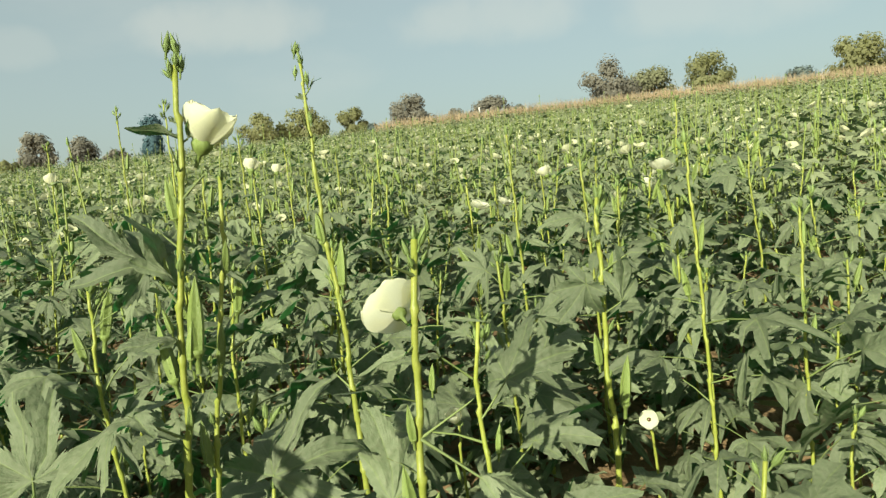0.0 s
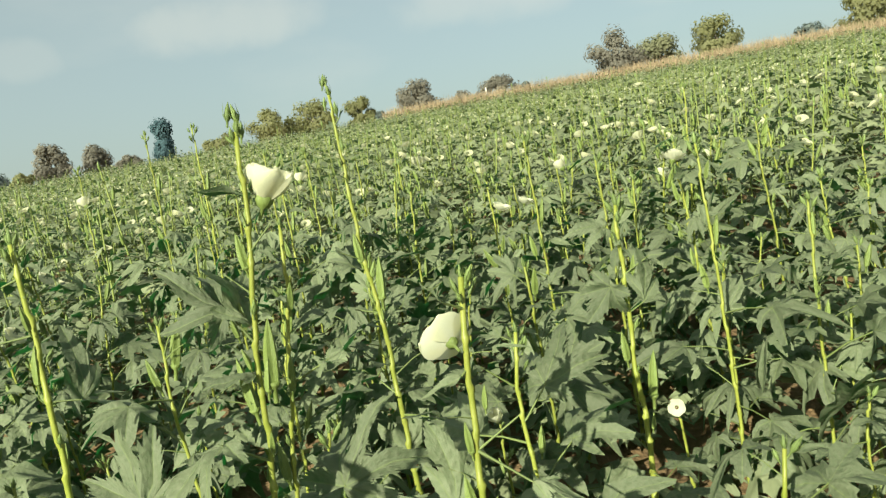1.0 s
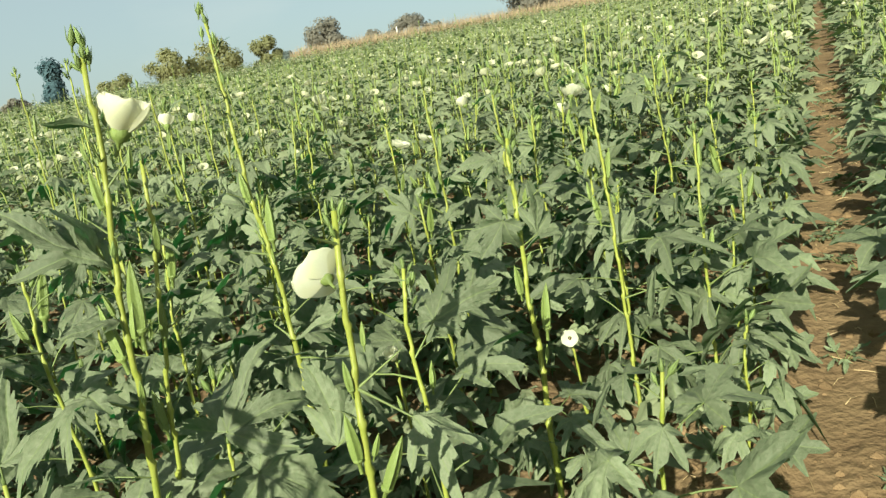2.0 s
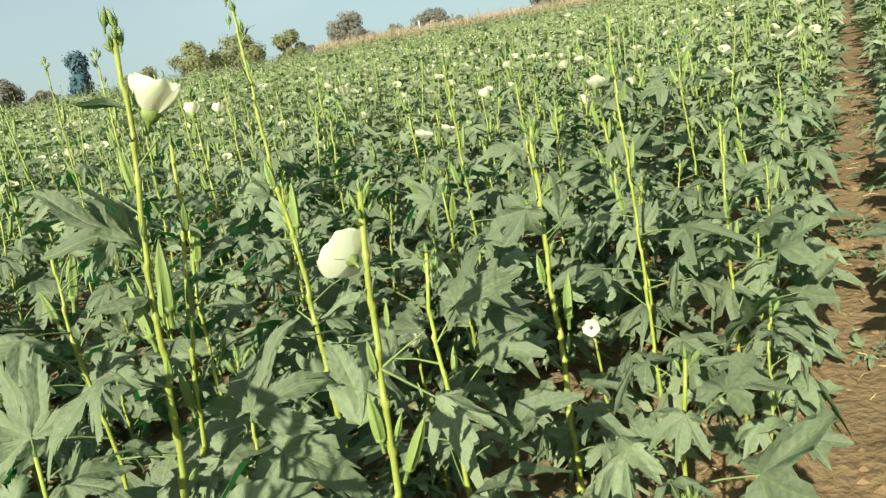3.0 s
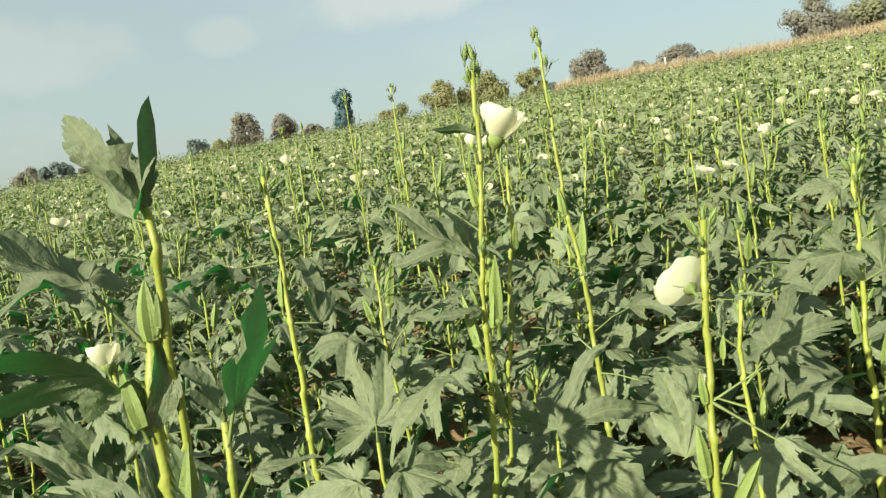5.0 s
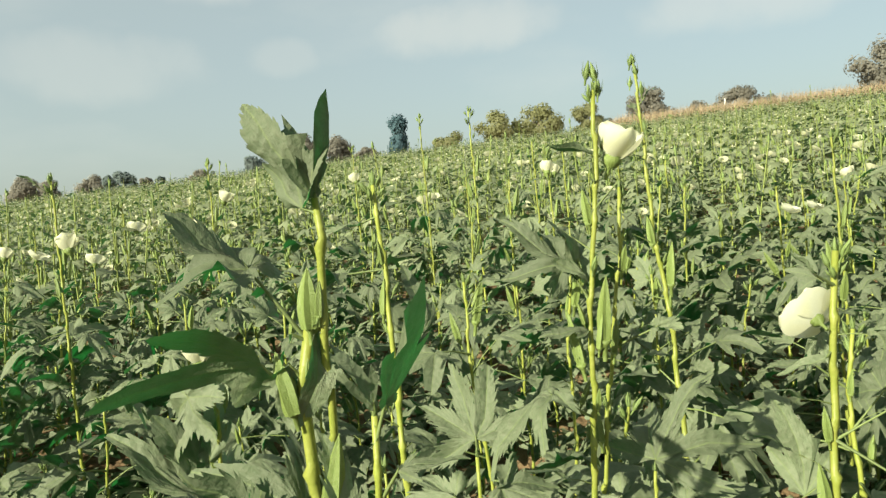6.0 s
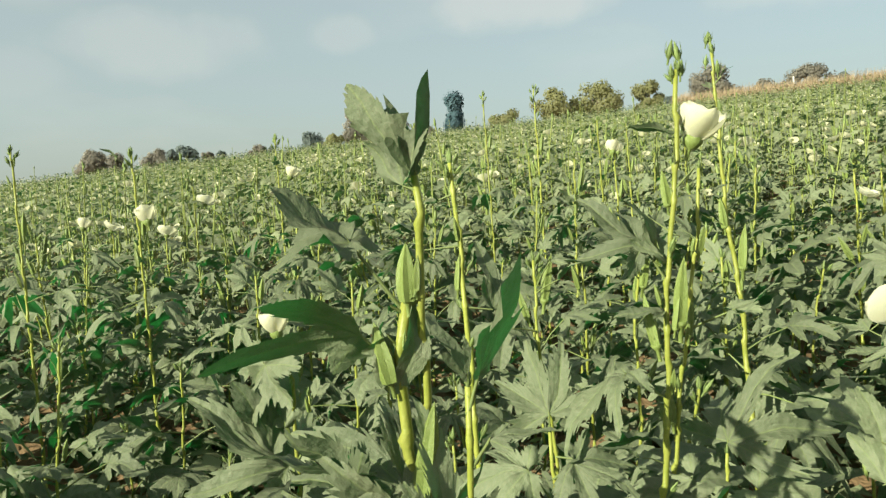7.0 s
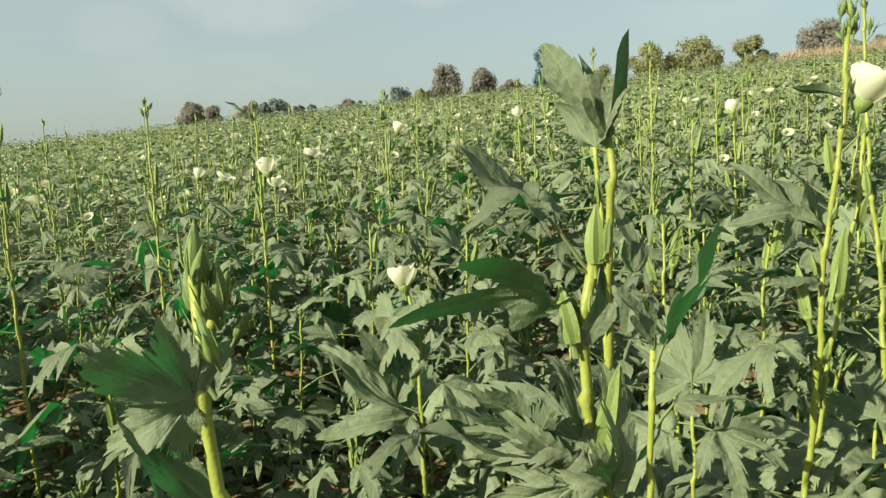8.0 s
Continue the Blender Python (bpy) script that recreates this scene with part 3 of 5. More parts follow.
def random_plant(seed, height, flower, leaves=10, pods=2, kind=None, low=0.16, big=1.0):
    """An okra plant at the origin; returns its Empty."""
    rng = random.Random(seed)
    plant = new("okra_plant")
    lean_a, lean = rng.uniform(0, 6.28), rng.uniform(0.0, 0.09)
    pts = []
    for i in range(5):
        z = height * i / 4 - 0.03 * (i == 0)
        b = lean * (i / 4) ** 1.5 * height
        pts.append((b * math.cos(lean_a) + rng.uniform(-0.008, 0.008) * (i > 0), b * math.sin(lean_a) + rng.uniform(-0.008, 0.008) * (i > 0), z))
    add_stem(plant, pts, 0.0068 * (0.6 + 0.4 * height), 0.0036, seed, "stem", 5)
    kind = kind or rng.choice(("narrow", "broad", "broad", "three"))
    az = rng.uniform(0, 360)
    top_leaf = height * (0.80 if height > 0.9 else 0.92)
    for i in range(leaves):
        u = i / (leaves - 1)
        z = low + (top_leaf - low) * u ** 0.9
        az += 137.5 + rng.uniform(-25, 25)
        node = along(pts, z)
        size = big * (0.148 - 0.055 * abs(u - 0.4) * 1.6) * rng.uniform(0.65, 1.25)
        what = kind if rng.random() < 0.85 else "lance"
        add_stalked(plant, what, rng, aim(node, az, rng.uniform(5, 60), rng.uniform(-25, 25), size), 4, *((0.1, 0.65) if height < 0.7 else (0.15, 0.7)))
    if height > 0.7:
        for i in range(9):
            z = height * rng.uniform(0.6, 0.96)
            node = along(pts, z)
            a = rng.uniform(0, 360)
            add_stalked(plant, "lance", rng, aim(node, a, rng.uniform(25, 75), rng.uniform(-20, 20), rng.uniform(0.045, 0.10)), 2)
    for i in range(pods):
        z = height * rng.uniform(0.5, 0.88)
        a = rng.uniform(0, 360)
        at = along(pts, z) + Vector((math.sin(radians(a)), math.cos(radians(a)), 0.6)) * 0.022
        add_pod(plant, at, a, rng.uniform(6, 24), rng.uniform(0.055, 0.12), i % 2)
    if flower:
        z = height * rng.uniform(0.84, 0.95)
        a = rng.uniform(0, 360)
        at = along(pts, z) + Vector((math.sin(radians(a)), math.cos(radians(a)), 0.5)) * 0.035
        add_flower(plant, at, a, rng.uniform(15, 65), rng.uniform(0.046, 0.058), rng.choice((28, 48, 68)), rng.uniform(0, 72))
    crown_of_buds(plant, pts[-1], rng, 4 if height > 0.7 else 3)
    text = LABELS[0] if flower and height > 0.9 else LABELS[1] if height < 0.75 else LABELS[2]
    return tagged(plant, text, "plant", "okra plants of the field")


# ---- the plants beside the footpath, one by one ----
HERO_BASES = []


def hero(points, seed, leaves=8, low=0.15, high=0.7, big=1.0, r0=0.009, r1=0.0045, buds=5, bud_size=0.03,
         pods=(), flowers=(), own_leaves=(), buds_at=(), faced=(), forks=(), extras=True, kind="three", label=LABELS[0]):
    """A plant whose stem runs through the given points (x, y, z); the lowest is continued into the soil."""
    x, y, z = points[0]
    base = Vector((x, y, rise(x, y) - 0.02))
    HERO_BASES.append((x, y))
    plant = new("okra_plant")
    plant.matrix_basis = Matrix.Translation(base)
    pts = [Vector((0, 0, 0))] + [Vector(p) - base for p in points[1:]]
    add_stem(plant, pts, r0 * 0.8, r1 * 0.84, seed)
    rng = random.Random(seed)
    az = rng.uniform(0, 360)
    for i in range(leaves):
        u = i / max(1, leaves - 1)
        az += 137.5 + rng.uniform(-25, 25)
        node = along(pts, low + (high - low) * u)
        size = big * 0.15 * rng.uniform(0.75, 1.2)
        add_stalked(plant, kind, rng, aim(node, az, rng.uniform(5, 60), rng.uniform(-25, 25), size))
    z, tip = high + 0.05, pts[-1].z
    while extras and z < tip - 0.06:
        az += 137.5 + rng.uniform(-30, 30)
        node = along(pts, z)
        out = Vector((math.sin(radians(az)), math.cos(radians(az)), 0.8))
        what = rng.random()
        if what < 0.42:
            add_stalked(plant, "lance", rng, aim(node, az, rng.uniform(30, 78), rng.uniform(-30, 30), rng.uniform(0.03, 0.075)), 2)
        elif what < 0.62:
            child("bud", BUD, plant, upright(node + out * 0.012, az, rng.uniform(15, 35), rng.uniform(0.018, 0.03), rng.uniform(0, 60)))
        elif what < 0.8:
            add_pod(plant, node + out * 0.014, az, rng.uniform(8, 22), rng.uniform(0.03, 0.06), 1)
        else:
            stub = 0.0016 * rng.uniform(0.8, 1.2)
            child("petiole", PETIOLE, plant, aim(node, az, rng.uniform(20, 60), 0, 1.0) @ Matrix.Diagonal((stub, rng.uniform(0.03, 0.09), stub, 1)))
        z += rng.uniform(0.035, 0.075)
    for node_z, at, a, pitch, roll, size, what, pick in own_leaves:
        add_leaf(plant, along(pts, node_z - base.z), Vector(at) - base, a, pitch, roll, size, what, pick)
    for node_z, foot, tip_at, towards, what, pick in faced:
        add_faced(plant, along(pts, node_z - base.z), Vector(foot) - base, Vector(tip_at) - base, towards, what, pick)
    for fork in forks:
        line = [Vector(p) - base for p in fork]
        add_stem(plant, line, r1 * 0.72, r1 * 0.6, seed + 1, "branch")
        crown_of_buds(plant, line[-1], rng, 5, bud_size * 0.9)
    for at, a, lean, length, pick in pods:
        add_pod(plant, Vector(at) - base, a, lean, length, pick)
    for at, a, lean, size, opening in flowers:
        add_flower(plant, Vector(at) - base, a, lean, size, opening, 20)
    if buds:
        crown_of_buds(plant, pts[-1], rng, buds, bud_size)
    for k, (bx, by, bz, size) in enumerate(buds_at):
        child("bud", BUD, plant, upright(Vector((bx, by, bz)) - base, 90 + 150 * k, 12, size, 20 * k))
    return tagged(plant, label, "plant", "okra plants of the field")


# tall plant with a half-closed flower near its top and one long pod
hero([(-0.435, 1.06, 0), (-0.41, 1.124, 0.737), (-0.397, 1.139, 0.915), (-0.392, 1.153, 1.081), (-0.389, 1.158, 1.139), (-0.378, 1.164, 1.206), (-0.369, 1.174, 1.32), (-0.367, 1.181, 1.406), (-0.364, 1.185, 1.459)],
     11, 9, 0.15, 0.6, 1.05, 0.0098, 0.0052, 3, 0.026,
     pods=[((-0.372, 1.150, 1.026), 60, 3, 0.118, 0), ((-0.414, 1.155, 0.985), -70, 12, 0.098, 0), ((-0.386, 1.166, 1.229), -100, 5, 0.064, 1), ((-0.406, 1.16, 1.126), -90, 2, 0.052, 1)],
     flowers=[((-0.345, 1.200, 1.333), 80, 22, 0.074, 28)],
     own_leaves=[(1.22, (-0.392, 1.17, 1.24), -70, 5, 0, 0.05, "lance", 0), (0.9, (-0.46, 1.10, 0.95), -120, -10, 10, 0.14, "three", 1)],
     faced=[(1.345, (-0.372, 1.190, 1.350), (-0.432, 1.192, 1.388), (-0.2, 0.5, 0.8), "plain", 0), (1.34, (-0.358, 1.184, 1.348), (-0.350, 1.188, 1.412), (0.9, -0.3, 0.1), "plain", 1),
            (1.13, (-0.392, 1.155, 1.132), (-0.452, 1.165, 1.246), (0.6, -0.4, 0.7), "young", 0), (1.02, (-0.398, 1.14, 1.05), (-0.47, 1.10, 1.07), (0.2, -0.3, 0.9), "lance", 1),
            (1.10, (-0.430, 1.155, 1.165), (-0.540, 1.141, 1.236), (-0.1, -0.6, 0.75), "hand", 1)],
     buds_at=[(-0.375, 1.186, 1.48, 0.03), (-0.359, 1.187, 1.476, 0.03), (-0.357, 1.185, 1.448, 0.028), (-0.371, 1.182, 1.445, 0.024)])
# slim stalk that stands close behind the flower
hero([(-0.41, 1.18, 0), (-0.399, 1.228, 0.761), (-0.37, 1.238, 1.0), (-0.345, 1.249, 1.18), (-0.338, 1.255, 1.29)], 27, 5, 0.1, 0.5, 0.9, 0.0075, 0.0042, 2, 0.018,
     pods=[((-0.366, 1.23, 0.99), 80, 6, 0.07, 0), ((-0.40, 1.22, 0.83), -90, 4, 0.075, 1)], own_leaves=[(1.0, (-0.29, 1.21, 1.04), 95, 20, 10, 0.10, "three", 0)], label=LABELS[2])
# tall leaning plant with an almost bare, budded tip
hero([(-0.25, 1.898, 0), (-0.281, 1.988, 0.81), (-0.289, 2.005, 0.955), (-0.306, 2.019, 1.07), (-0.318, 2.033, 1.185), (-0.324, 2.046, 1.299), (-0.332, 2.068, 1.478), (-0.338, 2.079, 1.576), (-0.343, 2.087, 1.642)],
     12, 10, 0.15, 0.65, 1.1, 0.0135, 0.0048, 1, 0.036,
     pods=[((-0.279, 2.01, 1.012), 80, 3, 0.125, 0), ((-0.322, 2.022, 1.126), -90, 5, 0.085, 1)],
     own_leaves=[(1.348, (-0.329, 2.05, 1.368), -80, 35, 0, 0.04, "lance", 0), (1.524, (-0.316, 2.07, 1.544), 90, 70, 0, 0.035, "lance", 0), (1.056, (-0.253, 2.02, 1.096), 100, 50, 0, 0.12, "young", 1),
                 (0.974, (-0.386, 1.99, 1.004), -110, 20, 10, 0.14, "three", 1)],
     buds_at=[(-0.353, 2.086, 1.64, 0.034), (-0.336, 2.083, 1.612, 0.034), (-0.356, 2.08, 1.58, 0.03), (-0.325, 2.077, 1.555, 0.036), (-0.322, 2.05, 1.45, 0.03)])
# plant with the wide-open flower seen from behind
hero([(-0.06, 0.94, 0), (-0.053, 1.029, 0.758), (-0.045, 1.042, 0.895), (-0.042, 1.051, 0.998), (-0.038, 1.055, 1.049), (-0.031, 1.061, 1.108), (-0.027, 1.066, 1.17)],
     13, 9, 0.12, 0.6, 0.95, 0.0105, 0.0062, 6, 0.03,
     pods=[((-0.064, 1.024, 0.792), -100, 3, 0.08, 1), ((-0.022, 1.043, 0.965), 80, 4, 0.038, 1), ((-0.054, 1.037, 0.90), -80, 3, 0.05, 1), ((-0.03, 1.01, 0.745), 110, 25, 0.10, 0)],
     flowers=[((-0.056, 1.056, 1.070), -32, 60, 0.05, 60)],
     own_leaves=[(0.9, (0.03, 0.99, 0.86), 110, -10, 10, 0.12, "lance", 1), (1.12, (-0.06, 1.03, 1.14), -100, 55, 0, 0.05, "lance", 0)],
     faced=[(1.03, (-0.05, 1.04, 1.02), (-0.125, 1.01, 1.005), (0.1, -0.4, 0.9), "plain", 1), (0.85, (-0.09, 1.03, 0.82), (-0.085, 1.08, 0.95), (-0.1, -0.8, 0.5), "young", 0)])
# slim plant with a flat-topped bud cluster
hero([(0.06, 1.36, 0), (0.05, 1.415, 0.751), (0.043, 1.429, 0.888), (0.056, 1.436, 0.955), (0.058, 1.44, 0.985)], 14, 10, 0.12, 0.62, 1.0, 0.0095, 0.005, 7, 0.03,
     pods=[((0.072, 1.42, 0.73), 100, 6, 0.06, 1)],
     own_leaves=[(0.87, (-0.02, 1.40, 0.93), -110, 15, 0, 0.09, "lance", 1)],
     faced=[(0.80, (0.10, 1.42, 0.87), (0.16, 1.47, 1.0), (-0.4, -0.7, 0.5), "three", 1)], label=LABELS[2])
# plant with several pods next to the footpath
hero([(0.35, 1.70, 0), (0.367, 1.787, 0.549), (0.372, 1.793, 0.611), (0.365, 1.802, 0.695), (0.366, 1.813, 0.807), (0.37, 1.821, 0.89), (0.374, 1.832, 1.0), (0.375, 1.845, 1.124), (0.381, 1.851, 1.18)],
     58, 6, 0.1, 0.36, 0.85, 0.0115, 0.006, 5, 0.034,
     pods=[((0.397, 1.79, 0.681), 90, 5, 0.125, 0), ((0.345, 1.80, 0.784), -90, 2, 0.078, 1), ((0.396, 1.83, 1.0), 80, 8, 0.05, 1)],
     own_leaves=[(1.0, (0.43, 1.80, 1.04), 70, 25, 0, 0.12, "lance", 1)],
     faced=[(1.1, (0.34, 1.83, 1.13), (0.26, 1.80, 1.17), (-0.2, -0.6, 0.8), "three", 1), (0.95, (0.33, 1.80, 0.98), (0.26, 1.82, 0.88), (0.0, -0.8, 0.5), "three", 0), (0.9, (0.41, 1.80, 0.93), (0.44, 1.84, 1.06), (0.2, -0.9, 0.3), "young", 0)], label=LABELS[2])
# low plant whose one small open flower shows its dark throat
hero([(0.51, 1.95, 0), (0.49, 1.905, 0.46), (0.477, 1.892, 0.615)], 16, 2, 0.04, 0.10, 1.0, 0.007, 0.004, 2, 0.02,
     flowers=[((0.471, 1.876, 0.612), -160, 72, 0.024, 68)], extras=False, label="low okra plant with one small open cream flower")
# plant behind with a small white half-open flower
hero([(0.01, 1.86, 0), (-0.005, 1.84, 0.58), (-0.006, 1.835, 0.66)], 17, 5, 0.06, 0.28, 1.0, 0.007, 0.004, 2, 0.02,
     flowers=[((-0.007, 1.832, 0.665), -140, 30, 0.04, 28)], label="low okra plant with one small cream flower")
# tall thin plant
hero([(-0.745, 1.09, 0), (-0.754, 1.134, 0.791), (-0.758, 1.144, 0.906), (-0.763, 1.154, 1.01), (-0.77, 1.163, 1.11), (-0.774, 1.17, 1.188), (-0.782, 1.178, 1.276), (-0.789, 1.184, 1.335)],
     18, 9, 0.12, 0.62, 1.0, 0.0105, 0.0052, 6, 0.034,
     pods=[((-0.782, 1.165, 1.09), 90, 6, 0.07, 1)],
     own_leaves=[(1.276, (-0.814, 1.169, 1.264), -110, 5, 0, 0.08, "lance", 1), (1.276, (-0.773, 1.183, 1.292), 80, 60, 0, 0.06, "lance", 0), (1.175, (-0.857, 1.148, 1.169), -100, 15, 20, 0.11, "three", 1)],
     faced=[(1.057, (-0.715, 1.17, 1.05), (-0.69, 1.19, 1.17), (0.7, -0.6, 0.3), "young", 1)])
# near plant: two pods, large shaded leaves
hero([(-0.57, 0.48, 0), (-0.575, 0.508, 0.90), (-0.582, 0.514, 0.971), (-0.591, 0.517, 1.035), (-0.598, 0.519, 1.082), (-0.588, 0.522, 1.134), (-0.580, 0.524, 1.18)],
     19, 4, 0.3, 0.6, 0.9, 0.0092, 0.0074, 2, 0.02,
     pods=[((-0.599, 0.508, 1.092), -95, 12, 0.064, 2), ((-0.574, 0.505, 0.957), 70, 9, 0.12, 0), ((-0.584, 0.514, 1.125), 40, 5, 0.022, 0), ((-0.577, 0.516, 1.174), -30, 2, 0.060, 2), ((-0.566, 0.516, 1.185), 60, 4, 0.036, 1)],
     faced=[(1.10, (-0.626, 0.502, 1.142), (-0.796, 0.484, 1.150), (-0.3, 0.6, 0.6), "shade", 0),
            (1.16, (-0.634, 0.508, 1.236), (-0.742, 0.495, 1.284), (0.0, -0.05, 0.95), "three", 0),
            (0.97, (-0.631, 0.49, 0.99), (-0.742, 0.473, 1.017), (-0.3, 0.6, 0.6), "hand", 0),
            (0.97, (-0.590, 0.503, 0.985), (-0.660, 0.476, 1.070), (0.85, -0.4, -0.1), "three", 1), (0.93, (-0.60, 0.50, 0.94), (-0.705, 0.46, 0.985), (0.8, -0.3, -0.35), "hand", 0),
            (0.95, (-0.56, 0.50, 0.95), (-0.50, 0.49, 1.03), (0.85, -0.4, -0.1), "three", 2),
            (1.16, (-0.595, 0.512, 1.17), (-0.622, 0.500, 1.135), (-0.3, -0.6, 0.6), "plain", 0),
            (1.17, (-0.574, 0.520, 1.172), (-0.566, 0.512, 1.062), (0.75, -0.5, -0.3), "plain", 1), (1.12, (-0.600, 0.510, 1.14), (-0.622, 0.502, 1.09), (0.5, -0.6, -0.5), "young", 0)], extras=False)
# its neighbour: a stalk that ends in upright leaves
hero([(-0.60, 0.56, 0), (-0.578, 0.535, 0.95), (-0.566, 0.525, 1.16), (-0.562, 0.523, 1.232), (-0.561, 0.524, 1.277), (-0.564, 0.525, 1.299)], 20, 4, 0.2, 0.6, 0.8, 0.0065, 0.005, 0, 0.02,
     faced=[(1.298, (-0.561, 0.523, 1.303), (-0.536, 0.526, 1.408), (0.8, -0.45, -0.1), "slip", 0), (1.298, (-0.566, 0.522, 1.302), (-0.571, 0.518, 1.380), (0.75, -0.6, -0.2), "spade", 0),
            (1.285, (-0.575, 0.520, 1.290), (-0.597, 0.522, 1.405), (-0.25, -0.85, 0.3), "young", 0)],
     extras=False, label="slim okra stalk topped by upright leaves")
# a side stalk with one curled leaf
hero([(-0.53, 0.52, 0), (-0.533, 0.528, 0.90), (-0.526, 0.53, 1.0), (-0.524, 0.53, 1.085)], 26, 3, 0.2, 0.6, 0.8, 0.006, 0.0042, 1, 0.016,
     faced=[(1.06, (-0.511, 0.530, 1.099), (-0.456, 0.535, 1.207), (0.85, -0.3, -0.4), "spade", 1), (1.07, (-0.524, 0.528, 1.095), (-0.545, 0.525, 1.16), (0.9, -0.4, -0.2), "spade", 0),
            (1.0, (-0.505, 0.53, 1.03), (-0.44, 0.54, 1.055), (0.1, -0.5, 0.9), "lance", 1)], extras=False, label="slim okra stalk with one curled green leaf")
# nearest plant: two budded heads on a fork
hero([(-0.70, 0.06, 0), (-0.684, 0.10, 1.03), (-0.687, 0.107, 1.09), (-0.692, 0.109, 1.127), (-0.697, 0.110, 1.155), (-0.690, 0.111, 1.184), (-0.688, 0.112, 1.195), (-0.697, 0.113, 1.215), (-0.701, 0.114, 1.226)], 21, 2, 0.2, 0.5, 0.8, 0.0068, 0.0050, 4, 0.032,
     own_leaves=[(1.16, (-0.687, 0.11, 1.15), 60, 75, 40, 0.03, "lance", 0)],
     faced=[(1.14, (-0.700, 0.104, 1.150), (-0.745, 0.050, 1.192), (0.85, -0.35, 0.0), "three", 0), (1.05, (-0.694, 0.105, 1.083), (-0.738, 0.058, 1.166), (0.9, -0.2, 0.1), "plain", 1)],
     forks=[[(-0.688, 0.112, 1.195), (-0.683, 0.113, 1.202), (-0.681, 0.113, 1.208)]], extras=False, label=LABELS[2])
# young plants with large hand-shaped leaves
hero([(-0.56, 0.98, 0), (-0.578, 1.03, 0.70), (-0.584, 1.045, 0.86)], 22, 6, 0.12, 0.5, 1.1, 0.0065, 0.004, 1, 0.018, kind="narrow",
     faced=[(0.85, (-0.585, 1.05, 0.89), (-0.638, 1.114, 1.000), (-0.25, -0.5, 0.8), "hand", 0), (0.78, (-0.54, 1.02, 0.82), (-0.43, 1.0, 0.80), (0.2, -0.6, 0.8), "narrow", 1),
            (0.74, (-0.62, 1.02, 0.80), (-0.74, 0.98, 0.81), (-0.1, -0.6, 0.8), "three", 1)], label=LABELS[1])
hero([(-0.33, 1.20, 0), (-0.318, 1.235, 0.65), (-0.31, 1.247, 0.77)], 23, 6, 0.12, 0.5, 1.1, 0.0065, 0.004, 1, 0.018, kind="narrow",
     faced=[(0.76, (-0.308, 1.25, 0.79), (-0.235, 1.338, 0.935), (-0.2, -0.55, 0.8), "hand", 1), (0.68, (-0.26, 1.21, 0.72), (-0.12, 1.17, 0.70), (0.1, -0.6, 0.8), "broad", 1),
            (0.68, (-0.37, 1.21, 0.73), (-0.50, 1.17, 0.72), (0.0, -0.6, 0.8), "three", 1)], label=LABELS[1])
# plant with an upright cup-shaped flower
hero([(-1.25, 1.25, 0), (-1.272, 1.285, 0.73), (-1.272, 1.288, 0.845), (-1.28, 1.29, 0.93), (-1.296, 1.29, 0.965)], 24, 9, 0.12, 0.6, 1.1, 0.0095, 0.005, 2, 0.022,
     pods=[((-1.248, 1.29, 0.872), 90, 8, 0.05, 1)], flowers=[((-1.302, 1.288, 0.968), -60, 12, 0.066, 28)],
     faced=[(0.80, (-1.33, 1.27, 0.90), (-1.36, 1.25, 0.74), (-0.2, -0.8, 0.5), "broad", 0), (0.66, (-1.335, 1.267, 0.682), (-1.353, 1.255, 0.888), (0.4, -0.85, 0.3), "young", 0),
            (0.72, (-1.30, 1.28, 0.746), (-1.29, 1.285, 0.931), (0.1, -0.9, 0.3), "young", 1), (0.63, (-1.30, 1.275, 0.65), (-1.49, 1.165, 0.81), (0.75, -0.2, 0.6), "hand", 1)], kind="broad")
# flowering plants farther down the slope
# (tip of the stem, place of the flower)
FLOWERING = [
    ((-2.37, 1.96, 1.50), (-2.324, 1.962, 1.24)),
    ((-3.458, 3.513, 1.474), (-3.386, 3.528, 1.299)),
    ((-2.557, 3.142, 1.616), (-2.49, 3.153, 1.407)),
    ((-2.651, 1.688, 1.53), None),
    ((-3.858, 3.011, 1.398), (-3.844, 3.001, 1.208)),
    ((-3.937, 3.301, 1.364), (-3.927, 3.29, 1.182)),
    ((-2.42, 4.627, 1.755), (-2.403, 4.614, 1.514)),
    ((-3.482, 3.269, 1.286), (-3.466, 3.262, 1.132)),
    ((-1.209, 3.396, 1.747), None),
    ((-1.635, 3.874, 1.807), None),
    ((-0.826, 3.319, 1.499), (-0.829, 3.309, 1.402)),
    ((0.926, 3.158, 1.309), (0.908, 3.145, 1.227)),
    ((0.522, 4.012, 1.378), (0.559, 4.005, 1.258)),
    ((1.407, 4.995, 1.371), (1.371, 4.959, 1.185)),
    ((0.245, 2.634, 1.405), None),
    ((2.96, 5.865, 0.833), (2.931, 5.835, 0.681)),
    ((-0.951, 4.602, 1.625), (-1.004, 4.567, 1.441)),
    ((0.477, 2.562, 1.294), None),
    ((0.679, 2.088, 1.3), None),
]
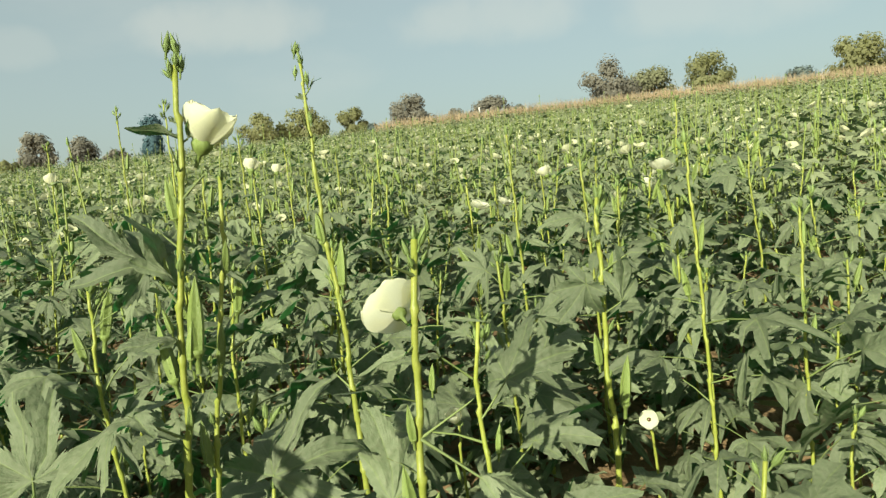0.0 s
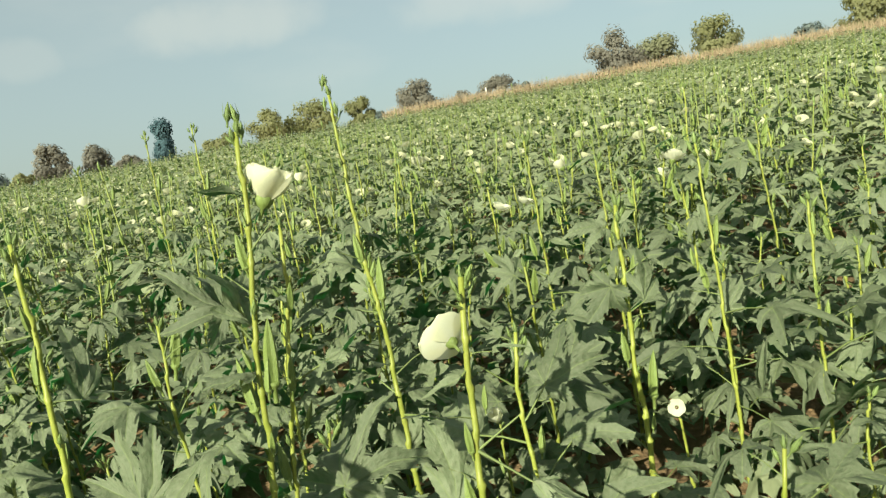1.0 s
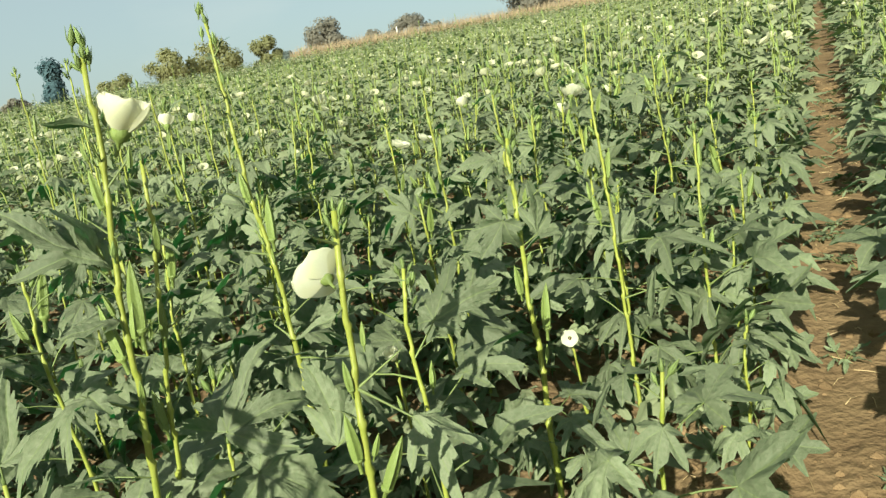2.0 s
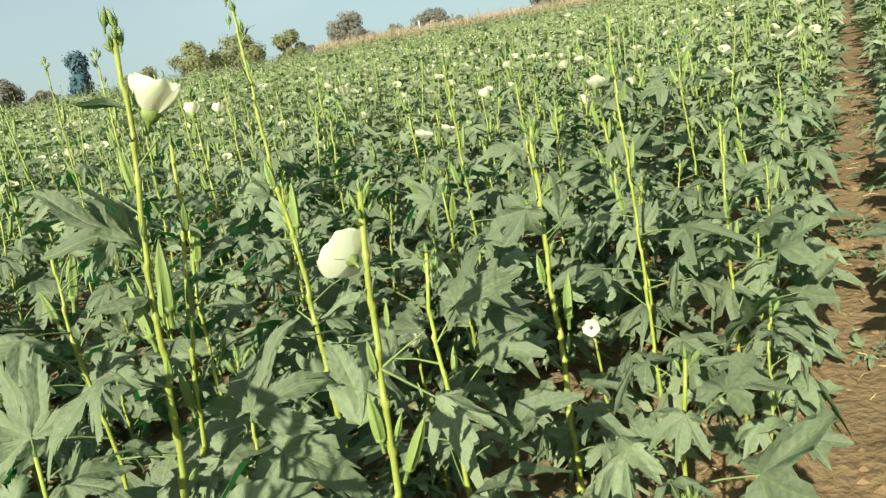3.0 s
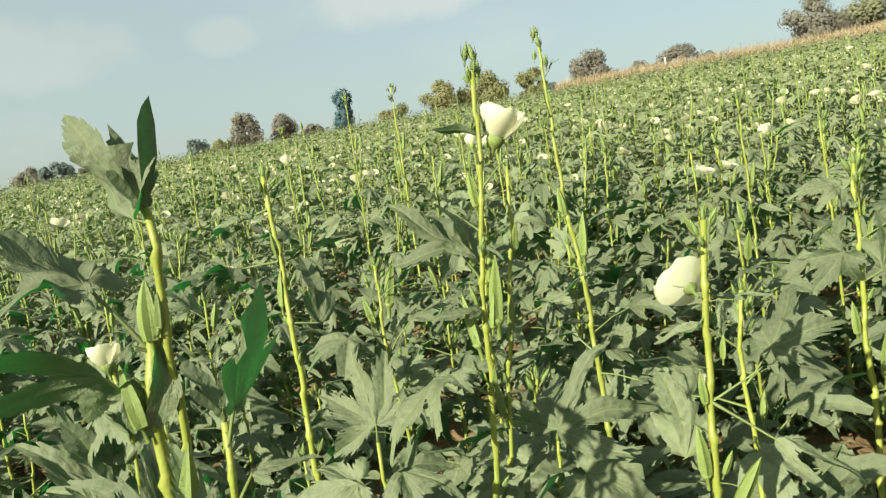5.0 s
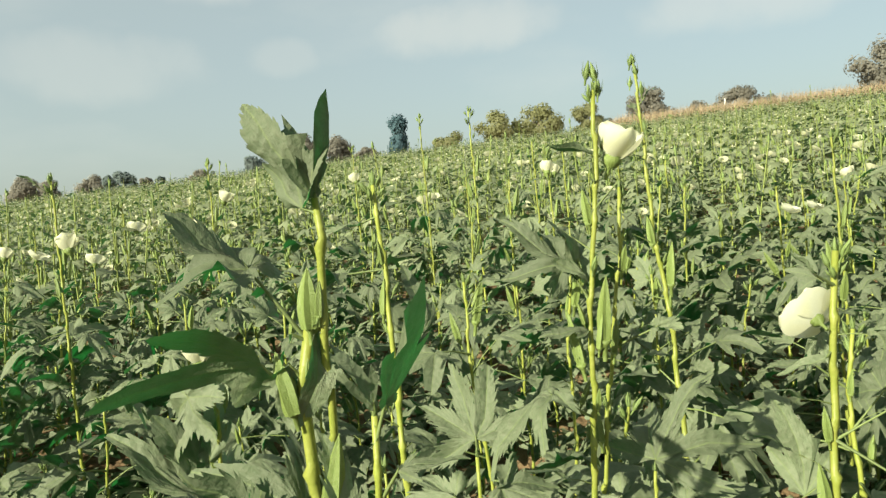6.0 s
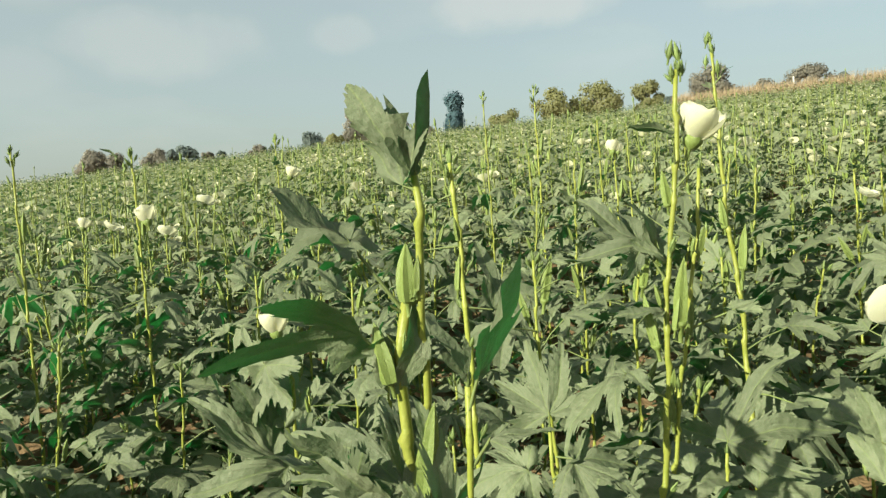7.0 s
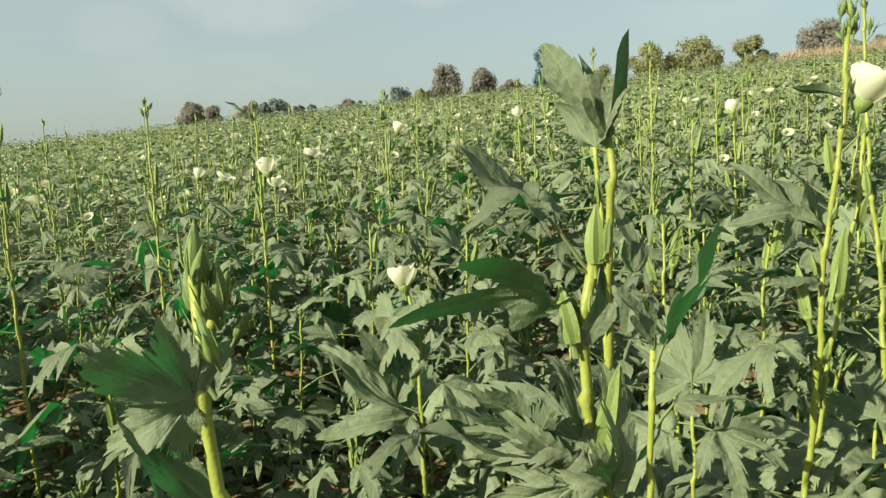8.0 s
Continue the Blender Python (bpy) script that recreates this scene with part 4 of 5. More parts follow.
for k, (tip, fl) in enumerate(FLOWERING):
    x, y, top = tip
    ground_z = rise(x, y)
    hero([(x + 0.02, y - 0.03, 0), (x + 0.012, y - 0.015, ground_z + (top - ground_z) * 0.6), tip], 40 + k, 11, 0.12, (top - ground_z) * 0.62, 1.0, 0.0085, 0.0042, 5, 0.034,
         pods=[((x + 0.02, y, top - 0.30), 90, 8, 0.09, 0), ((x - 0.02, y, top - 0.42), -90, 8, 0.08, 1)],
         flowers=[(fl, 60 * (k % 3) - 60, 25, 0.075 if k < 8 else 0.064, (28, 48)[k % 2])] if fl else (), kind=("three", "broad", "narrow")[k % 3])


# ---- the rest of the crop: rows of plants ----
def sites(rmin, rmax, step, az0, az1, seed, gap=GAP):
    """Places of plants along the rows, between two radii and two azimuths (degrees)."""
    rng = np.random.RandomState(seed)
    out = []
    kmax = int(rmax / gap) + 2
    for side, first in ((-1, FIRST_LEFT), (1, FIRST_RIGHT)):
        for k in range(kmax):
            n0 = first + side * k * gap
            if abs(n0) > rmax:
                break
            s = np.arange(-rmax, rmax, step)
            s = s + rng.uniform(-0.35, 0.35, len(s)) * step
            n = n0 + rng.uniform(-0.07, 0.07, len(s)) * gap / 0.45
            x, y = s * ROW.x + n * SIDE.x, s * ROW.y + n * SIDE.y
            r, a = np.hypot(x, y), np.degrees(np.arctan2(x, y))
            ok = (r >= rmin) & (r < rmax) & (a > az0) & (a < az1)
            out += list(zip(x[ok], y[ok]))
    return out


NEAR_END = 4.5
CLEARINGS = ((0.42, 1.62), (0.45, 1.80), (-0.01, 1.62))       # bare spots in front of two low flowers
STUNTED = ((-1.5, 1.1), (-1.12, 0.78), (-0.85, 0.85), (-1.7, 1.5))      # where the crop has stayed low
rng = random.Random(5)
near = []
for x, y in sites(0.3, NEAR_END, 0.26, -80, 46, 1) + sites(0.7, 2.2, 0.29, -160, -80, 2):
    if any(math.hypot(x - hx, y - hy) < 0.17 for hx, hy in HERO_BASES):
        continue
    if min(math.hypot(x - e[0], y - e[1]) for t, e, target, roll in PATH) < 0.42:
        continue
    if any(math.hypot(x - cx, y - cy) < 0.33 for cx, cy in CLEARINGS):
        continue
    if abs(SIDE.x * x + SIDE.y * y + 0.45) < 0.35 and 0.9 < math.hypot(x, y) < 3.2 and rng.random() < 0.3:
        continue                                            # thinner rows along the path
    near.append((x, y))
SHORT = [(101, 0.50, 0), (102, 0.58, 0), (103, 0.64, 0), (104, 0.55, 0), (115, 0.60, 0)]
MIDDLE = [(105, 0.78, 0), (106, 0.88, 1), (107, 0.95, 0), (108, 0.82, 0), (113, 0.74, 0), (114, 0.90, 0)]
TALL = [(109, 1.06, 1), (110, 1.16, 0), (111, 1.12, 0), (112, 1.0, 0)]
SHADE_CASTERS = [(121, 1.12, 0), (122, 1.2, 0), (123, 1.16, 0)]      # unseen full plants added beside and behind the camera to shade the foreground
made_plants = {}
for x, y in near:
    r = math.hypot(x + 0.15, y + 0.1)
    pool = SHADE_CASTERS if math.degrees(math.atan2(x + 0.35, y + 0.2)) < -76 else SHORT if r < 1.75 else (SHORT + MIDDLE if r < 2.8 else rng.choice((SHORT, MIDDLE, MIDDLE, TALL if x > -1.4 else MIDDLE)))
    spec = rng.choice([q for q in pool if not q[2] or r > 2.7])
    size = rng.uniform(0.88, 1.12) if pool is not SHADE_CASTERS else rng.uniform(1.1, 1.3)
    if any(math.hypot(x - cx, y - cy) < 0.36 for cx, cy in STUNTED):
        size *= 0.62
    m = pose(x, y, rise(x, y) - 0.01, rng.uniform(-4, 4), rng.uniform(-4, 4), rng.uniform(-80, 80)) @ Matrix.Diagonal((size, size, size, 1))
    if spec not in made_plants:
        seed, height, flower = spec
        made_plants[spec] = random_plant(seed, height, flower, 11 if height < 0.7 else 26 if pool is SHADE_CASTERS else 15, 0 if height < 0.7 else 3, low=0.07, big=0.92 if height < 0.7 else 1.1)
        made_plants[spec].matrix_basis = m
    else:
        src = made_plants[spec]
        keep = src.matrix_basis.copy()
        src.matrix_basis = Matrix.Identity(4)
        copy_thing(src, m)
        src.matrix_basis = keep
# a tall budding stalk at the end of the turn
hero([(-2.50, 1.03, 0), (-2.51, 1.04, 0.95), (-2.515, 1.05, 1.53)], 60, 10, 0.12, 0.85, 1.0, 0.0085, 0.0042, 6, 0.036, pods=[((-2.50, 1.05, 1.2), 90, 8, 0.08, 0)], label=LABELS[2])


# ---- plants too many to count: one sheet of crop for each stretch of the slope ----
FAR_MATS = (M_LEAF_FAR, M_STEM_FAR, M_POD, M_PETAL_FAR, M_BUD)


def triangles(geo):
    tris = []
    for f in geo[1]:
        tris += [(f[0], f[i], f[i + 1]) for i in range(1, len(f) - 1)]
    return np.asarray(geo[0], float), np.array(tris, dtype=np.int64)


def far_plant(seed, height, flower, leaves, n, rings, sides, pods, buds, big=1.0):
    """A simpler okra plant: arrays of vertices, triangles and material numbers."""
    rng = random.Random(seed)
    geos = []
    stem = [(0, 0, -0.05), (rng.uniform(-0.02, 0.02), rng.uniform(-0.02, 0.02), height * 0.55), (rng.uniform(-0.05, 0.05), rng.uniform(-0.05, 0.05), height)]
    geos.append((tube(stem, [0.0068, 0.0058, 0.0038], sides, cap=False), 1))
    az = rng.uniform(0, 360)
    top = height * 0.92
    for i in range(leaves):
        u = i / max(1, leaves - 1)
        az += 137.5 + rng.uniform(-25, 25)
        node = along(stem, 0.08 + (top - 0.08) * u)
        size = big * 0.14 * rng.uniform(0.6, 1.25) * (1 - 0.68 * max(0.0, u - 0.5) / 0.5)
        up = rng.uniform(5, 50)
        at = node + Vector((math.sin(radians(az)) * math.cos(radians(up)), math.cos(radians(az)) * math.cos(radians(up)), math.sin(radians(up)))) * size * rng.uniform(0.7, 1.1)
        m = sunward(aim(at, az + rng.uniform(-30, 30), rng.choice((rng.uniform(-35, 15), rng.uniform(0, 60))), rng.uniform(-25, 25), size), rng.uniform(0.05, 0.45))
        if n >= 7:
            geo = blade(rng.choice((NARROW, BROAD, THREE, THREE)), rng.random(), n=n, rings=rings, teeth=0.0, droop=rng.uniform(0.1, 0.5))[0]
            d = at - node
            w = Vector((-d.y, d.x, 0)).normalized() * 0.003
            if n >= 8:
                geos.append((([tuple(node - w), tuple(node + w), tuple(at + w), tuple(at - w)], [(0, 1, 2, 3)]), 1))
        else:
            geo = (np.array([(0, 0, 0), (0.62, 0.35, 0.05), (0, 1.0, -0.2), (-0.62, 0.35, 0.05)]), [(0, 1, 2), (0, 2, 3)])
        geos.append((moved(geo, m), 0))
    for i in range(pods):
        a = rng.uniform(0, 360)
        at = along(stem, height * rng.uniform(0.55, 0.88)) + Vector((math.sin(radians(a)), math.cos(radians(a)), 0.5)) * 0.02
        prof = [(0, 0.8), (0.45, 1.0), (1.0, 0.05)]
        pod = tube([(0, 0, z) for z, r in prof], [r * 0.13 for z, r in prof], 4, cap=False)
        geos.append((moved(pod, upright(at, a, 14, rng.uniform(0.07, 0.11))), 2))
    for i in range(buds):
        a = rng.uniform(0, 360)
        prof = [(0, 0.5), (0.4, 1.0), (1.0, 0.05)]
        bud = tube([(0, 0, z) for z, r in prof], [r * 0.24 for z, r in prof], 4 if n >= 8 else 3, cap=False)
        geos.append((moved(bud, upright(Vector(stem[-1]) + Vector((0, 0, -0.02 * i)), a, 20 * (i > 0), rng.uniform(0.028, 0.045))), 4))
    if flower:
        a = rng.uniform(0, 360)
        at = along(stem, height * rng.uniform(0.84, 0.96)) + Vector((math.sin(radians(a)), math.cos(radians(a)), 0.5)) * 0.035
        m = upright(at, a, rng.uniform(10, 60), rng.uniform(0.045, 0.058), rng.uniform(0, 70))
        for k in range(5 if n >= 8 else 3):
            p = petal_geo(48, k, 3 if n >= 11 else 2, 3 if n >= 8 else 2)
            geos.append((moved(moved(p, pose(0, 0, 0, 0, 0, (72 if n >= 8 else 120) * k)), m), 3))
    vs, ts, ms, k = [], [], [], 0
    for geo, mat in geos:
        v, t = triangles(geo)
        vs.append(v)
        ts.append(t + k)
        ms.append(np.full(len(t), mat, dtype=np.int32))
        k += len(v)
    return np.concatenate(vs), np.concatenate(ts), np.concatenate(ms)


def crop_sheet(places, kinds, weights, seed, label, size=(0.88, 1.14), mats=FAR_MATS, name="okra_crop"):
    rng = np.random.RandomState(seed)
    pick = rng.choice(len(kinds), len(places), p=np.array(weights) / sum(weights))
    xy = np.array(places)
    z = np.array([rise(x, y) for x, y in places]) - 0.01
    turn, big = rng.uniform(-1.5, 1.5, len(places)), rng.uniform(size[0], size[1], len(places))
    tip = rng.uniform(-0.07, 0.07, (len(places), 2))
    vs, ts, ms, k = [], [], [], 0
    for j, (v, t, m) in enumerate(kinds):
        sel = np.nonzero(pick == j)[0]
        if not len(sel):
            continue
        c, s, b = np.cos(turn[sel])[:, None], np.sin(turn[sel])[:, None], big[sel][:, None]
        x = (c * v[:, 0] - s * v[:, 1] + tip[sel, 0:1] * v[:, 2]) * b + xy[sel, 0:1]
        y = (s * v[:, 0] + c * v[:, 1] + tip[sel, 1:2] * v[:, 2]) * b + xy[sel, 1:2]
        w = v[:, 2] * b + z[sel][:, None]
        vs.append(np.stack([x, y, w], -1).reshape(-1, 3))
        ts.append((t[None] + (np.arange(len(sel)) * len(v))[:, None, None]).reshape(-1, 3) + k)
        ms.append(np.tile(m, len(sel)))
        k += len(sel) * len(v)
    v, t, m = np.concatenate(vs), np.concatenate(ts), np.concatenate(ms)
    me = bpy.data.meshes.new(name)
    me.vertices.add(len(v))
    me.vertices.foreach_set("co", v.astype(np.float32).ravel())
    me.loops.add(t.size)
    me.loops.foreach_set("vertex_index", t.astype(np.int32).ravel())
    me.polygons.add(len(t))
    me.polygons.foreach_set("loop_start", np.arange(0, t.size, 3, dtype=np.int32))
    for mat in mats:
        me.materials.append(mat)
    me.polygons.foreach_set("material_index", m.astype(np.int32))
    me.polygons.foreach_set("use_smooth", np.ones(len(t), dtype=bool))
    me.update(calc_edges=True)
    me.validate()
    return tagged(new(name, me), label, "crop", kind="stuff")


HEIGHTS = (0.55, 0.7, 0.78, 0.85, 0.92, 1.0, 1.12, 1.25)
SHARE = (1.5, 2.5, 3.5, 3, 3, 2.5, 1.5, 0.9)
crop_sheet(sites(NEAR_END, 9.5, 0.27, -67, 42, 11),
           [far_plant(200 + i, h, i in (2, 4, 6), 18, 13, (0.5, 1.0), 4, 2 * (h > 0.7), 2) for i, h in enumerate(HEIGHTS)], SHARE, 21,
           "dense rows of dusty green okra plants with cream flowers")
crop_sheet(sites(9.5, 30, 0.32, -62, 40, 12),
           [far_plant(220 + i, h, i in (3, 4, 6), 10, 7, (1.0,), 3, 0, 1, 1.14) for i, h in enumerate(HEIGHTS)], SHARE, 22,
           "dense rows of okra plants farther up the slope")
crop_sheet(sites(30, FIELD_END, 0.60, -62, 40, 13, 0.56),
           [far_plant(240 + i, h, i in (3, 4, 6), 5, 4, (1.0,), 2, 0, 0, 1.95) for i, h in enumerate(HEIGHTS)], SHARE, 23,
           "far part of the okra field with pale flowers, up to the skyline", (0.9, 1.15))


# out-of-view rows added to carry the field on and green the bounced light
crop_sheet([p for p in sites(2.3, 8.5, 0.30, -180, -66, 14) + sites(2.3, 8.5, 0.30, 44, 180, 15) if math.hypot(*p) > 4.6 or not -82 < math.degrees(math.atan2(*p)) < 48] + sites(0.95, 2.3, 0.30, 50, 150, 16),
           [far_plant(260 + i, h, i in (2, 6), 12, 7, (1.0,), 3, 0, 0, 1.15) for i, h in enumerate(HEIGHTS)], SHARE, 24,
           "rows of okra plants beside and behind the footpath")


# ---- dry grass along the field's upper edge ----
def grass_tuft(seed, height):
    rng = random.Random(seed)
    vs, ts = [], []
    for k in range(7):
        a, lean = rng.uniform(0, 6.28), rng.uniform(0.1, 0.5)
        x, y = rng.uniform(-0.2, 0.2), rng.uniform(-0.2, 0.2)
        h = height * rng.uniform(0.6, 1.1)
        dx, dy = math.cos(a), math.sin(a)
        i = len(vs)
        vs += [(x - 0.05 * dy, y + 0.05 * dx, -0.05), (x + 0.05 * dy, y - 0.05 * dx, -0.05), (x + dx * lean * h, y + dy * lean * h, h)]
        ts.append((i, i + 1, i + 2))
    return np.array(vs), np.array(ts, dtype=np.int64), np.zeros(len(ts), dtype=np.int32)


g_rng = random.Random(31)
tufts = []
for k in range(6500):
    a, r = g_rng.uniform(-5, 42), g_rng.uniform(88, 98)
    tufts.append((r * math.sin(radians(a)), r * math.cos(radians(a))))
crop_sheet(tufts, [grass_tuft(i, 1.9) for i in range(5)], (1,) * 5, 32, "strip of tall dry tan grass beyond the crop", (0.7, 1.3), (M_DRYGRASS,), "dry_grass")


# ---- trees on the skyline ----
def tree(az, wide, top, mat, dist, label, seed, slim=False):
    """A tree at an azimuth, as wide as so many degrees, whose crown reaches the given elevation in degrees."""
    rng = random.Random(seed)
    x, y = dist * math.sin(radians(az)), dist * math.cos(radians(az))
    z0 = rise(x, y)
    height = max(1.2, 1.27 + dist * math.tan(radians(top)) - z0)
    half = dist * math.tan(radians(wide)) / 2
    thing = new("tree")
    thing.matrix_basis = Matrix.Translation((x, y, z0 - 0.05))
    low = 0.05
    limbs = [tube([(0, 0, 0), (0.1, 0.05, height * 0.3), (0.0, 0.1, height * 0.6)], [0.035 * height, 0.028 * height, 0.012 * height], 7)]
    centres = []
    for k in range(22 if height > 2.5 else 12):
        a, c = rng.uniform(0, 6.28), rng.uniform(-0.9, 1.0)
        s = 0.15 if slim else math.sqrt(max(0.0, 1 - c * c)) * rng.uniform(0.3, 0.95)
        mid = height * (0.5 + low / 2)
        p = Vector((half * s * math.cos(a), half * s * math.sin(a), mid + (height - mid) * c * 0.82))
        centres.append(p)
        if k % 3 == 0:
            limbs.append(tube([(0.05, 0.05, height * rng.uniform(0.2, 0.4)), tuple(p * 0.5 + Vector((0, 0, height * 0.2))), tuple(p)], [0.016 * height, 0.010 * height, 0.004 * height], 5))
    trunk = new("trunk", mesh_of("trunk", join(*limbs), M_BARK))
    trunk.parent = thing
    verts, faces = [], []
    for p in centres:
        rad = half * rng.uniform(0.75, 1.0) if slim else min(half, height * 0.5) * rng.uniform(0.36, 0.56)
        for j in range(210):
            d = Vector((rng.gauss(0, 1), rng.gauss(0, 1), rng.gauss(0, 0.8)))
            d = d.normalized() * rad * rng.random() ** 0.45
            q = p + d
            face = (d.normalized() + 0.7 * (q - Vector((0, 0, height * 0.5))).normalized() + 0.25 * Vector((rng.gauss(0, 1), rng.gauss(0, 1), rng.gauss(0, 1)))).normalized()
            u = face.orthogonal().normalized()
            w = face.cross(u)
            turn = rng.uniform(0, 6.28)
            u, w = u * math.cos(turn) + w * math.sin(turn), w * math.cos(turn) - u * math.sin(turn)
            size = rng.uniform(0.15, 0.29) * (0.6 + 0.06 * height)
            i = len(verts)
            verts += [tuple(q + (u * math.cos(k * 1.257) + w * 0.75 * math.sin(k * 1.257)) * size * rng.uniform(0.7, 1.0)) for k in range(5)]
            faces.append((i, i + 1, i + 2, i + 3, i + 4))
    crown = new("crown", mesh_of("crown", (verts, faces), mat, False))
    crown.parent = thing
    return tagged(thing, label, "tree", "trees on the skyline")


T_OLIVE, T_BROWN = "round olive-green tree on the skyline behind the field", "haze-paled brown half-bare tree on the skyline behind the field"
T_DARK, T_PALE = "dark green bushy tree on the skyline behind the field", "pale yellow-green tree on the skyline behind the field"
TREES = ((-47.8, 2.1, 4.59, "b"), (-46.3, 1.4, 4.24, "b"), (-43.6, 1.9, 4.40, "b"), (-42.6, 0.9, 4.45, "d"), (-41.6, 1.6, 4.62, "d"), (-40.1, 0.9, 4.2, "b"),
         (-39.1, 0.8, 4.18, "d"), (-36.4, 1.3, 4.56, "b"), (-35.5, 0.6, 4.3, "d"), (-32.5, 1.9, 5.35, "d"), (-30.7, 1.4, 4.95, "o"), (-28.9, 2.3, 6.7, "b"),
         (-26.0, 2.5, 6.1, "b"), (-23.9, 1.7, 5.2, "b"), (-17.6, 3.3, 5.9, "o"), (-13.6, 4.3, 7.0, "o"), (-10.5, 4.4, 7.2, "o"), (-6.8, 2.3, 7.05, "o"),
         (-5.4, 0.9, 5.83, "d"), (-2.2, 3.6, 7.5, "b"), (1.3, 2.4, 6.2, "b"), (3.9, 3.4, 6.7, "b"), (6.0, 0.9, 6.1, "d"), (12.9, 4.2, 8.4, "b"), (16.0, 4.6, 7.3, "p"),
         (20.0, 5.8, 7.9, "o"), (23.2, 1.0, 5.75, "d"), (25.8, 2.2, 6.1, "d"), (28.9, 4.2, 7.6, "o"))
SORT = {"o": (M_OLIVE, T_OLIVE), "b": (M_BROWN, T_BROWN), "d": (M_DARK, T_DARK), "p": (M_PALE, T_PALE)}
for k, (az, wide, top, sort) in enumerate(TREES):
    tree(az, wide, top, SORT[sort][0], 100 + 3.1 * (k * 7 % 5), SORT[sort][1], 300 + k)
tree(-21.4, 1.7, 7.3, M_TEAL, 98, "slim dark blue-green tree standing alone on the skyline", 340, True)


def fence_post():
    x, y = 101 * math.sin(radians(3.0)), 101 * math.cos(radians(3.0))
    ob = new("fence_post", mesh_of("fence_post", tube([(x, y, rise(x, y) - 0.2), (x, y, rise(x, y) + 3.0)], [0.12, 0.10], 8), M_POST))
    tagged(ob, "pale grey fence post in dry grass on the skyline", "post")


fence_post()


# ---- weeds, clods and straw on the footpath ----
def weed(x, y, size, seed):
    rng = random.Random(seed)
    thing = new("weed")
    thing.matrix_basis = Matrix.Translation((x, y, rise(x, y)))
    for k in range(7):
        a = k * 51 + rng.uniform(-15, 15)
        at = Vector((math.sin(radians(a)), math.cos(radians(a)), 0.9)) * size * 0.35
        add_leaf(thing, (0, 0, 0), at, a, rng.uniform(-25, 35), rng.uniform(-20, 20), size * rng.uniform(0.5, 0.9), "lance", k, 0.0012)
    tagged(thing, "small green weed growing in the trodden red soil", "weed", "weeds on the footpath")


w_rng = random.Random(61)
for k in range(40):
    s, n = w_rng.uniform(1.2, 8.5), w_rng.uniform(0.0, 0.46)
    weed(s * ROW.x + n * SIDE.x, s * ROW.y + n * SIDE.y, w_rng.uniform(0.05, 0.14), 70 + k)


def scatter(name, count, seed, make, mat, label, smooth=False):
    rng = random.Random(seed)
    geos = []
    for k in range(count):
        s, n = 0.6 + 9 * rng.random() ** 1.4, rng.uniform(-0.75, 0.8)
        x, y = s * ROW.x + n * SIDE.x, s * ROW.y + n * SIDE.y
        geos.append(make(rng, x, y, rise(x, y)))
    ob = new(name, mesh_of(name, join(*geos), mat, smooth))
    tagged(ob, label, name, kind="stuff")


def clod(rng, x, y, z):
    r = 0.004 + 0.022 * rng.random() ** 3
    v = [(x, y, z + r * 0.8)] + [(x + r * math.cos(a) * rng.uniform(0.7, 1.2), y + r * math.sin(a) * rng.uniform(0.7, 1.2), z + r * rng.uniform(0.1, 0.4)) for a in (0, 1.05, 2.1, 3.14, 4.2, 5.2)]
    v += [(p[0] + (p[0] - x) * 0.15, p[1] + (p[1] - y) * 0.15, z - r * 0.4) for p in v[1:]]
    f = [(0, 1 + k, 1 + (k + 1) % 6) for k in range(6)] + [(1 + k, 7 + k, 7 + (k + 1) % 6, 1 + (k + 1) % 6) for k in range(6)]
    return np.array(v), f


